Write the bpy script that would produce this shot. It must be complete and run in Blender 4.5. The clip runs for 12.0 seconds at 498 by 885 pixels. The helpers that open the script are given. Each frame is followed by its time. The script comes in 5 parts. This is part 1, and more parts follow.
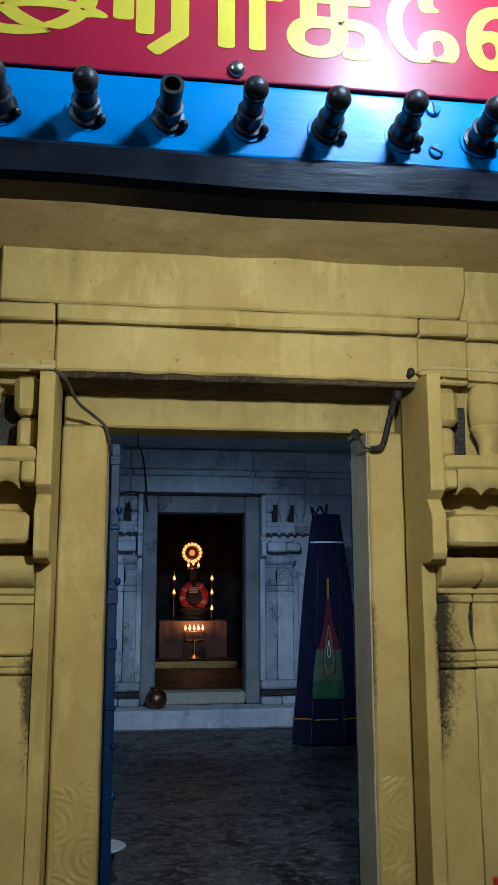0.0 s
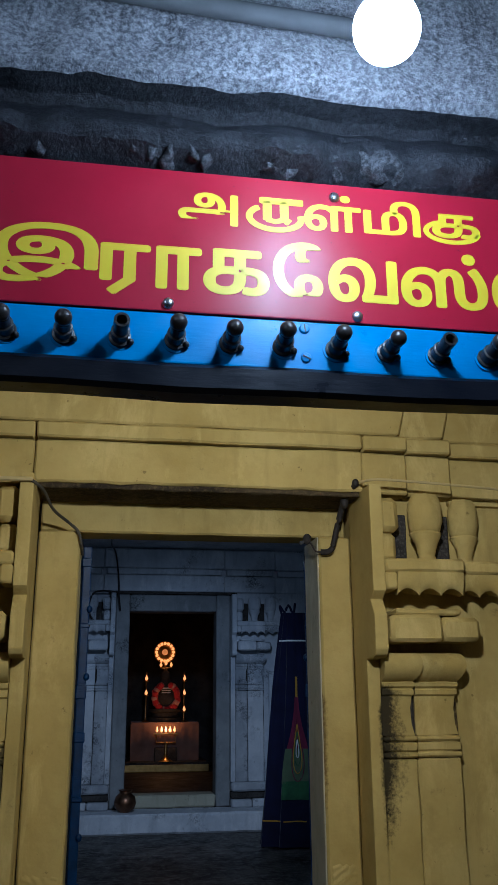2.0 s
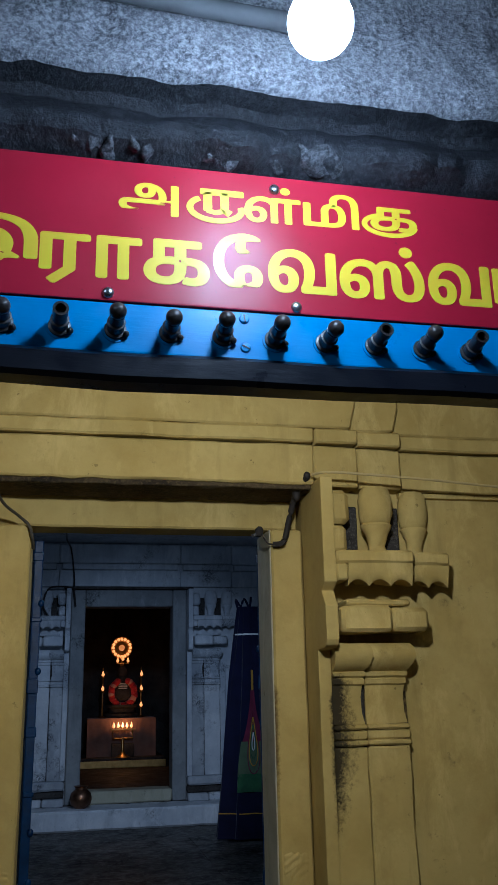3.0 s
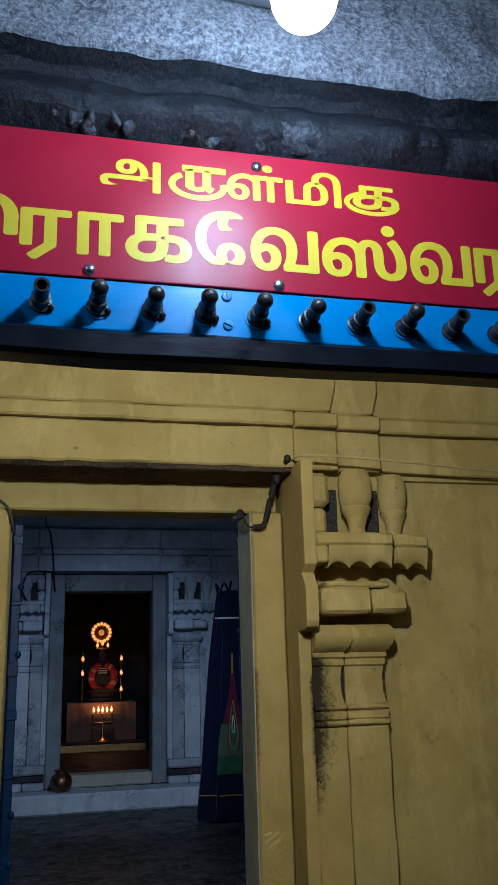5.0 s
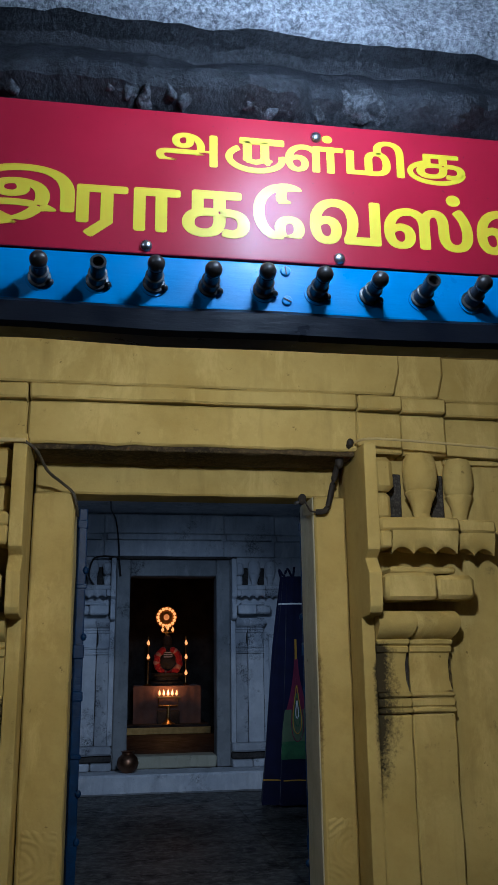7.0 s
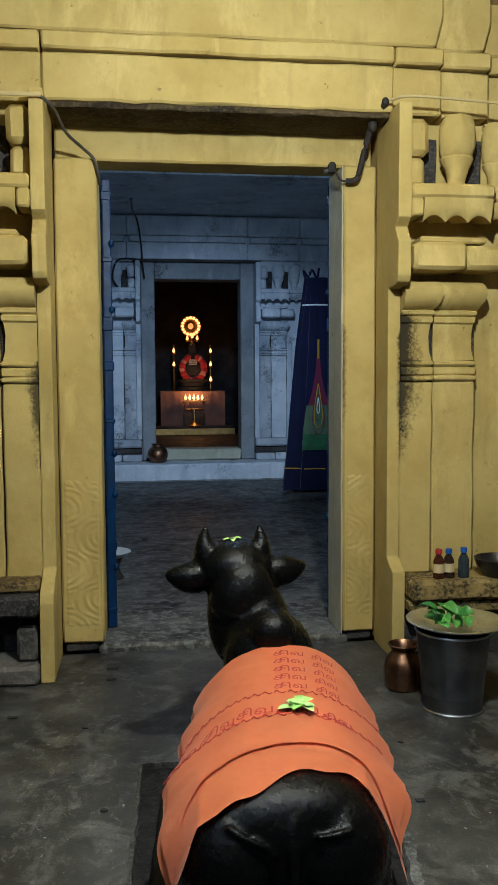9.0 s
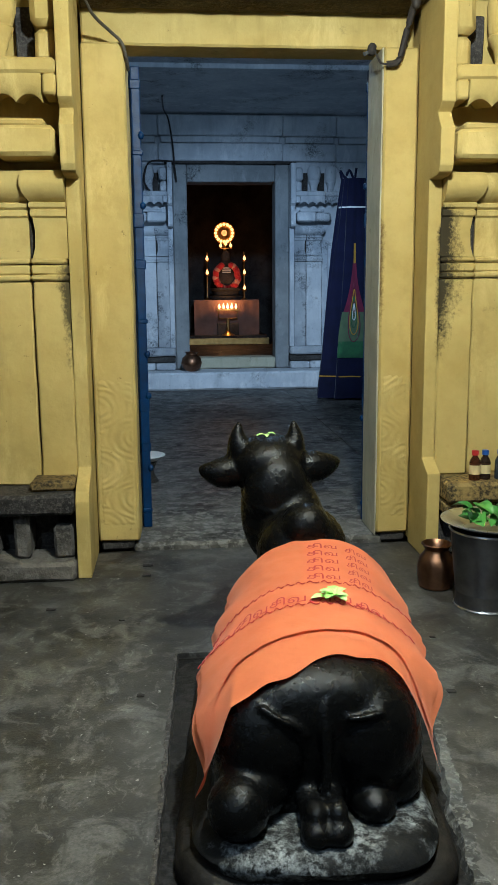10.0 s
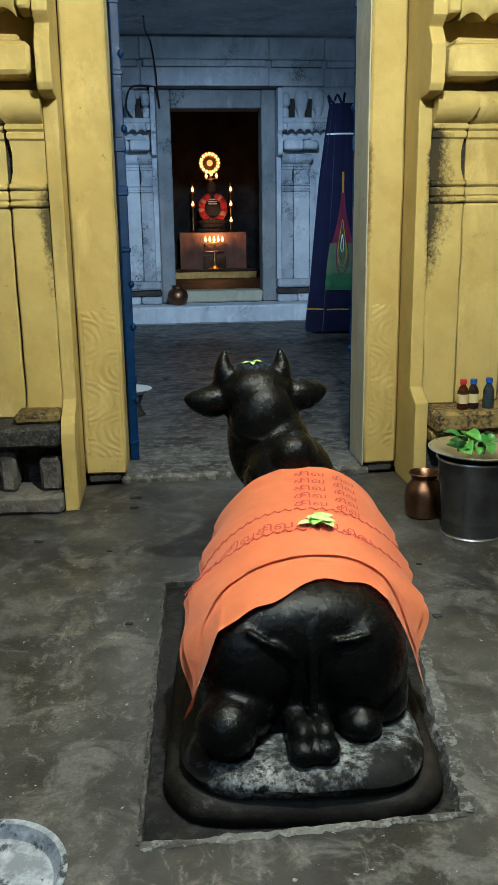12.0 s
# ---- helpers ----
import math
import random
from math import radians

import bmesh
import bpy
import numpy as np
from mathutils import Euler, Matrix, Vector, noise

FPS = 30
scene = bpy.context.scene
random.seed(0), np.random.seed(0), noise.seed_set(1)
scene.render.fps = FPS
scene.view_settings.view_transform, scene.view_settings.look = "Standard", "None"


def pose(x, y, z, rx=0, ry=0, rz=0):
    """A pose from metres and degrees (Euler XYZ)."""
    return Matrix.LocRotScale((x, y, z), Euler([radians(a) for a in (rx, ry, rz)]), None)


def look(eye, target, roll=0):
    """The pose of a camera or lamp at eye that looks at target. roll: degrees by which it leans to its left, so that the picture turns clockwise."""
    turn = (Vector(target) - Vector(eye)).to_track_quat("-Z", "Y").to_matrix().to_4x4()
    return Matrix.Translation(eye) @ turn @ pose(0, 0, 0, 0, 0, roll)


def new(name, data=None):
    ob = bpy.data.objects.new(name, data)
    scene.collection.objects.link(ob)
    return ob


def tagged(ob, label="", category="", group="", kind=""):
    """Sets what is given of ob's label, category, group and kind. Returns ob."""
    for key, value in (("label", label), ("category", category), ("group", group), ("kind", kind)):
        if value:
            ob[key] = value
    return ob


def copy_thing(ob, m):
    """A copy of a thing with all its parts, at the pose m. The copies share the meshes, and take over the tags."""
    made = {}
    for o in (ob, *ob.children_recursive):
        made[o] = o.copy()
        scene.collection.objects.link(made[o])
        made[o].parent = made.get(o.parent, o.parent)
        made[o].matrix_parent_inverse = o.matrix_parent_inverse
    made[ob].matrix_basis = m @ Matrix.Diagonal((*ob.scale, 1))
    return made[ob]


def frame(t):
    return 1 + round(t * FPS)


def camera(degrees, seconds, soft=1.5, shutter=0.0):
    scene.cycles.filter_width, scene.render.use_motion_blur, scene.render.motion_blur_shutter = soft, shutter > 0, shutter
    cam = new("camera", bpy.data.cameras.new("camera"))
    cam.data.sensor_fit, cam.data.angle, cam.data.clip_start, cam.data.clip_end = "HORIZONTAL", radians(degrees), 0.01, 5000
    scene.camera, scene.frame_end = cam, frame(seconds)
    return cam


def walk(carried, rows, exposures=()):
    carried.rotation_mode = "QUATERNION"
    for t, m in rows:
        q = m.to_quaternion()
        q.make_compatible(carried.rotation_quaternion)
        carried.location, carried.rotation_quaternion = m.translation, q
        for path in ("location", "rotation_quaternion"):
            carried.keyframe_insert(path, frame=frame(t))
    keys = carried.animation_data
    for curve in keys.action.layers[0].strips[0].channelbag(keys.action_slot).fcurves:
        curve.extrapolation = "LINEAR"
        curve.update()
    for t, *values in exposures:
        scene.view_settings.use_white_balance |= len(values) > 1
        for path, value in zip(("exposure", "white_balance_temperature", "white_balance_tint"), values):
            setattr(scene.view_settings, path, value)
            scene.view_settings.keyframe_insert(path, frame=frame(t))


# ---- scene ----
cam = camera(32.8, 12.0)
PATH = [
    (0, (0.193, -0.089, 1.374), (0.456, 1.862, 1.724), -0.1),
    (0.5, (0.192, -0.15, 1.398), (0.489, 1.748, 1.952), -0.5),
    (1, (0.223, -0.223, 1.372), (0.493, 1.665, 1.975), -0.2),
    (1.3, (0.224, -0.267, 1.381), (0.513, 1.623, 1.972), -0.2),
    (1.4, (0.219, -0.389, 1.359), (0.498, 1.509, 1.924), -0.2),
    (1.5, (0.218, -0.415, 1.349), (0.5, 1.48, 1.921), -0.2),
    (2, (0.217, -0.431, 1.343), (0.525, 1.46, 1.915), -0.3),
    (2.5, (0.219, -0.441, 1.342), (0.566, 1.443, 1.918), -0.6),
    (3, (0.24, -0.446, 1.33), (0.645, 1.43, 1.89), -1.2),
    (3.2, (0.243, -0.447, 1.33), (0.669, 1.426, 1.886), -1.3),
    (4.8, (0.251, -0.444, 1.325), (0.763, 1.417, 1.847), -2.3),
    (5, (0.236, -0.443, 1.32), (0.69, 1.433, 1.846), -1.6),
    (5.5, (0.217, -0.424, 1.314), (0.568, 1.475, 1.836), -0.9),
    (6, (0.215, -0.413, 1.315), (0.503, 1.498, 1.83), -0.7),
    (6.5, (0.229, -0.412, 1.316), (0.507, 1.503, 1.82), -0.6),
    (6.7, (0.237, -0.417, 1.316), (0.525, 1.498, 1.818), -0.6),
    (8.3, (0.261, -0.417, 1.239), (0.616, 1.525, 1.562), -0.9),
    (8.5, (0.254, -0.405, 1.187), (0.575, 1.561, 1.380), -0.8),
    (9, (0.232, -0.396, 1.117), (0.492, 1.581, 0.969), -0.3),
    (9.5, (0.232, -0.376, 1.074), (0.448, 1.591, 0.787), -0.2),
    (10, (0.236, -0.367, 1.062), (0.412, 1.594, 0.711), -0.5),
    (10.5, (0.246, -0.357, 1.038), (0.413, 1.593, 0.628), -0.8),
    (11, (0.248, -0.347, 1.031), (0.431, 1.592, 0.574), -0.8),
    (11.5, (0.249, -0.348, 1.033), (0.445, 1.583, 0.551), -0.9),
    (12, (0.244, -0.347, 1.034), (0.442, 1.58, 0.537), -0.8),
]
walk(cam, [(t, look(eye, target, roll)) for t, eye, target, roll in PATH], [(0, 0.35, 5200, 10), (0.5, -0.1, 5250, 14), (1.5, -0.25, 5250, 13), (6.7, -0.25, 5300, 13), (8.5, -0.2, 5550, 14), (8.8, 0.35, 5450, 10), (9.2, 1.2, 5350, 6), (12, 1.46, 5420, 3)])

# ---- world and lights ----
world = bpy.data.worlds.new("night")
scene.world = world
world.use_nodes = True
world.node_tree.nodes["Background"].inputs[0].default_value = (0.02, 0.025, 0.04, 1)
world.node_tree.nodes["Background"].inputs[1].default_value = 0.02


def lamp(name, place, watts, colour, radius=0.04):
    data = bpy.data.lights.new(name, "POINT")
    data.energy, data.color, data.shadow_soft_size = watts, colour, radius
    ob = new(name, data)
    ob.location = place
    return ob


BULB = (0.422, 0.218, 1.911)
BULB_GLOW = 200.0
lamp("bay_lamp", (0.68, 0.94, 2.22), 92, (1.0, 0.955, 0.80))
lamp("hall_lamp", (-0.85, -0.55, 2.45), 16, (0.78, 0.90, 1.0), 0.05)
lamp("inner_lamp", (0.85, 4.3, 2.78), 15, (0.62, 0.80, 1.0), 0.06)
# unseen spot added to brighten the shrine wall below its upper courses
wall_spot = bpy.data.lights.new("shrine_wall_spot", "SPOT")
wall_spot.energy, wall_spot.color, wall_spot.shadow_soft_size = 160, (0.64, 0.80, 1.0), 0.08
wall_spot.spot_size, wall_spot.spot_blend = radians(50), 0.75
new("shrine_wall_spot", wall_spot).matrix_world = look((0.85, 4.5, 2.7), (0.95, 9.3, 0.75))
lamp("altar_flame_light", (1.17, 13.70, 0.86), 4.0, (1.0, 0.42, 0.12), 0.05)
# unseen fill added before the statue to brighten the garland
lamp("garland_fill", (1.17, 13.7, 1.55), 0.9, (1.0, 0.42, 0.12), 0.05)


# ---- materials ----
class Mat:
    """A node material with small chains for colour, roughness and bump."""

    def __init__(self, name, rough=0.7, metal=0.0, spec=0.5):
        self.m = bpy.data.materials.new(name)
        self.m.use_nodes = True
        self.t = self.m.node_tree
        self.b = self.t.nodes["Principled BSDF"]
        self.b.inputs["Roughness"].default_value = rough
        self.b.inputs["Metallic"].default_value = metal
        self.b.inputs["Specular IOR Level"].default_value = spec
        self.co = self.t.nodes.new("ShaderNodeTexCoord").outputs["Object"]
        self.h = None

    def node(self, kind):
        return self.t.nodes.new(kind)

    def link(self, a, b):
        self.t.links.new(a, b)

    def mapped(self, scale):
        n = self.node("ShaderNodeMapping")
        n.inputs["Scale"].default_value = scale
        self.link(self.co, n.inputs["Vector"])
        return n.outputs[0]

    def noise(self, scale, detail=6, rough=0.6, stretch=None, distort=0.0):
        n = self.node("ShaderNodeTexNoise")
        n.inputs["Scale"].default_value, n.inputs["Detail"].default_value = scale, detail
        n.inputs["Roughness"].default_value, n.inputs["Distortion"].default_value = rough, distort
        self.link(self.mapped(stretch) if stretch else self.co, n.inputs["Vector"])
        return n.outputs["Fac"]

    def voronoi(self, scale, feature="F1"):
        n = self.node("ShaderNodeTexVoronoi")
        n.feature = feature
        n.inputs["Scale"].default_value = scale
        self.link(self.co, n.inputs["Vector"])
        return n.outputs["Distance"]

    def ramp(self, fac, lo, hi, a=0.0, b=1.0):
        n = self.node("ShaderNodeMapRange")
        for key, value in (("From Min", lo), ("From Max", hi), ("To Min", a), ("To Max", b)):
            n.inputs[key].default_value = value
        self.link(fac, n.inputs["Value"])
        return n.outputs[0]

    def mix(self, fac, a, b):
        n = self.node("ShaderNodeMix")
        n.data_type = "RGBA"
        if isinstance(fac, float):
            n.inputs[0].default_value = fac
        else:
            self.link(fac, n.inputs[0])
        for socket, value in ((n.inputs[6], a), (n.inputs[7], b)):
            if isinstance(value, tuple):
                socket.default_value = (*value, 1)
            else:
                self.link(value, socket)
        return n.outputs[2]

    def math(self, op, a, b):
        n = self.node("ShaderNodeMath")
        n.operation = op
        for socket, value in ((n.inputs[0], a), (n.inputs[1], b)):
            if isinstance(value, (int, float)):
                socket.default_value = value
            else:
                self.link(value, socket)
        return n.outputs[0]

    def random(self):
        return self.node("ShaderNodeObjectInfo").outputs["Random"]

    def colour(self, value):
        if isinstance(value, tuple):
            self.b.inputs["Base Color"].default_value = (*value, 1)
        else:
            self.link(value, self.b.inputs["Base Color"])
        return self

    def rough(self, value):
        self.link(value, self.b.inputs["Roughness"])
        return self

    def bump(self, height, strength=0.4, distance=0.01):
        n = self.node("ShaderNodeBump")
        n.inputs["Strength"].default_value, n.inputs["Distance"].default_value = strength, distance
        self.link(height, n.inputs["Height"])
        if self.h:
            self.link(self.h, n.inputs["Normal"])
        self.h = n.outputs[0]
        self.link(self.h, self.b.inputs["Normal"])
        return self

    def glow(self, colour, strength):
        self.b.inputs["Emission Color"].default_value = (*colour, 1)
        self.b.inputs["Emission Strength"].default_value = strength
        return self


def painted(name, base, shade, dirt, dirt_from=0.62, grime=0.8, rough=0.8, patch=5.5, wear=0.42):
    """Old matt distemper on stone: patchy coats, faint runs, chips and dark grime in spots."""
    m = Mat(name, rough, spec=0.22)
    coat = m.mix(m.ramp(m.noise(2.3, 7, 0.65), 0.36, 0.66), base, shade)
    coat = m.mix(m.ramp(m.noise(14, 6, 0.7), 0.5, 0.75, 0, 0.35), coat, tuple(0.78 * c for c in shade))
    pale = tuple(min(0.85, 1.22 * c + 0.03) for c in base)
    coat = m.mix(m.ramp(m.noise(6, 7, 0.72, (1, 1, 0.4), 0.4), 0.52, 0.66, 0, 0.55), coat, pale)
    runs = m.ramp(m.noise(11, 5, 0.6, (1, 1, 0.14)), 0.54, 0.7, 0, wear)
    coat = m.mix(runs, coat, tuple(0.7 * c for c in shade))
    spots = m.math("MULTIPLY", m.ramp(m.noise(patch, 8, 0.7), dirt_from, dirt_from + 0.1), m.ramp(m.noise(60, 4, 0.7), 0.4, 0.6))
    chips = m.ramp(m.noise(24, 7, 0.7), 0.66, 0.69, 0, 0.7)
    coat = m.mix(chips, coat, tuple(0.4 * c for c in shade))
    m.colour(m.mix(m.math("MULTIPLY", spots, grime), coat, dirt))
    m.bump(m.noise(4, 5, 0.55), 0.3, 0.02).bump(m.noise(22, 6, 0.65), 0.22, 0.007).bump(chips, -0.45, 0.003).bump(m.noise(60, 6, 0.7), 0.2, 0.003).bump(m.noise(150, 4, 0.6), 0.16, 0.0015)
    return m.m


YELLOW_BASE, YELLOW_SHADE = (0.53, 0.408, 0.142), (0.42, 0.306, 0.09)
YELLOW = painted("yellow_distemper", YELLOW_BASE, YELLOW_SHADE, (0.10, 0.072, 0.032))
YELLOW_WORN = painted("yellow_distemper_worn", (0.34, 0.24, 0.08), (0.17, 0.115, 0.042), (0.022, 0.017, 0.011), 0.40, 0.95)


def stained(name, x0, x1, z0, z1, soot=(0.012, 0.010, 0.008), most=0.93):
    """The same distemper with a sooty stain that has crept in from the edge x0 towards x1 between two heights."""
    m = Mat(name, 0.8, spec=0.22)
    coat = m.mix(m.ramp(m.noise(2.3, 7, 0.65), 0.36, 0.66), YELLOW_BASE, YELLOW_SHADE)
    coat = m.mix(m.ramp(m.noise(14, 6, 0.7), 0.5, 0.75, 0, 0.35), coat, tuple(0.78 * c for c in YELLOW_SHADE))
    split = m.node("ShaderNodeSeparateXYZ")
    m.link(m.co, split.inputs[0])
    edge = m.ramp(split.outputs[0], x0, x1, 1.0, 0.0)
    reach = m.math("MULTIPLY", m.ramp(split.outputs[2], z0 - 0.36, z0, 0.12, 1.0), m.ramp(split.outputs[2], z1, z1 + 0.06, 1.0, 0.0))
    mottle = m.math("ADD", m.math("MULTIPLY", m.noise(13, 7, 0.75, (1.4, 1, 0.7)), 0.9), m.math("MULTIPLY", m.noise(75, 4, 0.7), 0.7))
    ragged = m.math("ADD", m.math("MULTIPLY", edge, reach), mottle)
    m.colour(m.mix(m.ramp(ragged, 1.13, 1.48, 0, most), coat, soot))
    m.bump(m.noise(4, 5, 0.55), 0.3, 0.02).bump(m.noise(22, 6, 0.65), 0.25, 0.008).bump(m.noise(150, 4, 0.6), 0.12, 0.0015)
    return m.m


YELLOW_SOOT = stained("sooty_yellow_distemper", 1.268, 1.41, 1.08, 1.35)
YELLOW_SOOT_SMALL = stained("lightly_sooted_yellow_distemper", -0.125, -0.205, 1.0, 1.15, most=0.85)
YELLOW_SOOT_EDGE = stained("soot_edged_yellow_distemper", 1.285, 1.243, 1.05, 1.28)
YELLOW_RUST = stained("rust_run_yellow_distemper", 1.07, 1.115, 1.1, 1.32, (0.11, 0.06, 0.022), 0.85)
YELLOW_CEILING = painted("yellow_ceiling_wash", (0.52, 0.41, 0.19), (0.42, 0.31, 0.12), (0.14, 0.11, 0.06))
WHITEWASH = painted("blue_white_limewash", (0.68, 0.70, 0.72), (0.46, 0.49, 0.53), (0.05, 0.055, 0.06), 0.55, 0.85, patch=2.2)
WHITEWASH_SOOTY = painted("sooty_limewash", (0.52, 0.54, 0.56), (0.30, 0.32, 0.35), (0.02, 0.022, 0.025), 0.50, 0.9, patch=3.0)
FRAME_WASH = painted("grey_frame_wash", (0.30, 0.31, 0.31), (0.19, 0.20, 0.205), (0.03, 0.033, 0.036), 0.55, 0.9, patch=3.0)
GREYWASH = painted("grey_limewash", (0.50, 0.48, 0.36), (0.40, 0.37, 0.26), (0.12, 0.11, 0.09), 0.58)


def stone(name, lo, hi, speck, rough, bump=0.5, grain=90):
    m = Mat(name, rough, spec=0.17)
    body = m.mix(m.ramp(m.noise(3.4, 8, 0.7), 0.4, 0.6), lo, hi)
    m.colour(m.mix(m.ramp(m.noise(grain, 3, 0.7), 0.50, 0.60, 0, 0.65), body, speck))
    m.rough(m.ramp(m.noise(6, 5), 0.3, 0.7, rough - 0.15, rough + 0.15))
    m.bump(m.noise(18, 6, 0.65), bump, 0.02).bump(m.noise(grain, 4, 0.7), bump, 0.004)
    return m.m




def floor_cement():
    """Trodden cement and stone: broad stains, pale scuffs, dark spots."""
    m = Mat("trodden_floor", 0.5, spec=0.35)
    body = m.mix(m.ramp(m.noise(1.9, 7, 0.62), 0.40, 0.60), (0.016, 0.0142, 0.0115), (0.056, 0.0525, 0.0455))
    body = m.mix(m.ramp(m.noise(7, 7, 0.7, distort=0.6), 0.50, 0.60, 0, 0.75), body, (0.114, 0.1085, 0.097))
    body = m.mix(m.ramp(m.noise(11, 5, 0.6), 0.6, 0.68, 0, 0.7), body, (0.017, 0.0155, 0.013))
    body = m.mix(m.ramp(m.noise(26, 6, 0.75, (1, 0.6, 1), 0.8), 0.56, 0.66, 0, 0.55), body, (0.19, 0.183, 0.165))
    body = m.mix(m.ramp(m.noise(3.1, 6, 0.6, (1.6, 0.7, 1), 0.5), 0.56, 0.68, 0, 0.6), body, (0.013, 0.0115, 0.0095))
    body = m.mix(m.ramp(m.noise(48, 3, 0.55), 0.69, 0.73, 0, 0.8), body, (0.36, 0.35, 0.33))
    m.colour(m.mix(m.ramp(m.noise(120, 4, 0.7), 0.42, 0.6, 0, 0.45), body, (0.035, 0.033, 0.028)))
    m.rough(m.ramp(m.noise(4, 6, 0.65), 0.3, 0.7, 0.32, 0.62))
    m.bump(m.noise(9, 6, 0.6), 0.22, 0.012).bump(m.noise(140, 4, 0.6), 0.25, 0.0025)
    return m.m


FLOOR = floor_cement()
FLOOR_INNER = stone("dark_floor_stone", (0.013, 0.012, 0.0105), (0.11, 0.103, 0.09), (0.21, 0.20, 0.18), 0.5, 0.6, 16)
LEDGE = stone("weathered_ledge_stone", (0.04, 0.036, 0.03), (0.15, 0.135, 0.115), (0.17, 0.155, 0.135), 0.75, 0.7, 35)
SILL_STONE = stone("worn_sill_stone", (0.03, 0.028, 0.024), (0.14, 0.132, 0.116), (0.24, 0.23, 0.21), 0.6, 0.6, 26)
# dark sooty stone, which also colours shade into the gaps of the piers
DARK_STONE = stone("sooty_dark_stone_and_shade", (0.02, 0.018, 0.016), (0.06, 0.055, 0.05), (0.10, 0.09, 0.08), 0.7, 0.6)


def granite(name, lo, hi, speck, rough, amount):
    """Hewn granite: fine crystal speckle, chisel runs down the face, dark weathered patches."""
    m = Mat(name, rough, spec=0.25)
    body = m.mix(m.ramp(m.noise(5, 8, 0.7), 0.36, 0.64), lo, hi)
    body = m.mix(m.ramp(m.noise(42, 5, 0.7, (1, 1, 0.3)), 0.42, 0.66, 0, 0.65), body, tuple(0.35 * c for c in lo))
    m.colour(m.mix(m.ramp(m.noise(170, 5, 0.8), 0.42, 0.66, 0, amount), body, speck))
    m.bump(m.noise(30, 6, 0.7), 0.7, 0.02).bump(m.noise(170, 5, 0.75), 0.8, 0.004)
    return m.m


GRANITE = granite("rough_grey_granite", (0.10, 0.105, 0.12), (0.25, 0.255, 0.275), (0.62, 0.63, 0.66), 0.85, 0.75)
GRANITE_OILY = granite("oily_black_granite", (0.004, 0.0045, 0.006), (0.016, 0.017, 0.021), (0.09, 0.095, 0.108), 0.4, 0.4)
DARK_BROWN_STONE = stone("dark_brown_stone", (0.022, 0.016, 0.010), (0.085, 0.06, 0.03), (0.13, 0.095, 0.045), 0.8, 0.7, 60)
GRANITE_WORN = granite("worn_grey_granite", (0.009, 0.010, 0.012), (0.04, 0.042, 0.048), (0.22, 0.225, 0.24), 0.75, 0.55)
PLINTH = stone("oiled_plinth_stone", (0.004, 0.0036, 0.0032), (0.013, 0.0115, 0.010), (0.024, 0.022, 0.02), 0.75, 0.5, 38)
MORTAR = stone("pale_mortar", (0.045, 0.043, 0.038), (0.13, 0.126, 0.112), (0.20, 0.195, 0.178), 0.8, 0.9, 50)


def nandi_stone():
    m = Mat("oiled_black_stone", 0.3, spec=0.15)
    m.colour(m.mix(m.ramp(m.noise(5, 6, 0.65), 0.35, 0.75), (0.0018, 0.0018, 0.0017), (0.0045, 0.0044, 0.0041)))
    m.rough(m.ramp(m.noise(25, 6, 0.7), 0.35, 0.7, 0.20, 0.36))
    m.bump(m.noise(95, 5, 0.65), 0.5, 0.004).bump(m.noise(20, 6, 0.65), 0.3, 0.012)
    return m.m


def rubbed_plinth(name, start, dark, ash):
    """Black stone with ash rubbed into its worn front edge."""
    m = Mat(name, 0.6, spec=0.14)
    pale = m.math("MULTIPLY", m.ramp(m.noise(7, 6, 0.7), start, start + 0.12), m.ramp(m.noise(55, 6, 0.75), 0.42, 0.6))
    split = m.node("ShaderNodeSeparateXYZ")
    m.link(m.co, split.inputs[0])
    pale = m.math("MULTIPLY", pale, m.ramp(split.outputs[1], 1.05, 1.2, 1.0, 0.05))
    m.colour(m.mix(pale, m.mix(m.ramp(m.noise(16, 6, 0.7), 0.4, 0.65), dark, tuple(2.6 * c for c in dark)), ash))
    m.bump(m.noise(40, 6, 0.7), 0.4, 0.008).bump(m.noise(12, 5, 0.6), 0.4, 0.012)
    return m.m


PLINTH_SCRAPED = rubbed_plinth("scraped_plinth_stone", 0.55, (0.006, 0.005, 0.004), (0.12, 0.115, 0.10))
BLACK_STONE, ASH_STONE = nandi_stone(), rubbed_plinth("ash_rubbed_black_stone", 0.47, (0.0045, 0.0043, 0.004), (0.25, 0.26, 0.255))


def enamel(name, base, shade, rough=0.35, grain=0.15, spec=0.5):
    m = Mat(name, rough, spec=spec)
    m.colour(m.mix(m.ramp(m.noise(12, 6, 0.65), 0.35, 0.75), base, shade))
    m.rough(m.ramp(m.noise(30, 5), 0.3, 0.7, rough - 0.08, rough + 0.12))
    m.bump(m.noise(45, 4, 0.6, (1, 1, 6)), grain, 0.002)
    return m.m


def sign_red():
    m = Mat("glossy_red_sheet", 0.3)
    spots = m.ramp(m.noise(160, 3, 0.6), 0.68, 0.74, 0, 0.5)
    m.colour(m.mix(spots, m.mix(m.ramp(m.noise(9, 4), 0.35, 0.7), (0.43, 0.012, 0.036), (0.36, 0.010, 0.028)), (0.12, 0.02, 0.03)))
    m.rough(m.ramp(m.noise(12, 4), 0.3, 0.7, 0.30, 0.44))
    m.b.inputs["Specular IOR Level"].default_value = 0.34
    m.bump(m.noise(6, 3), 0.12, 0.006)
    return m.m


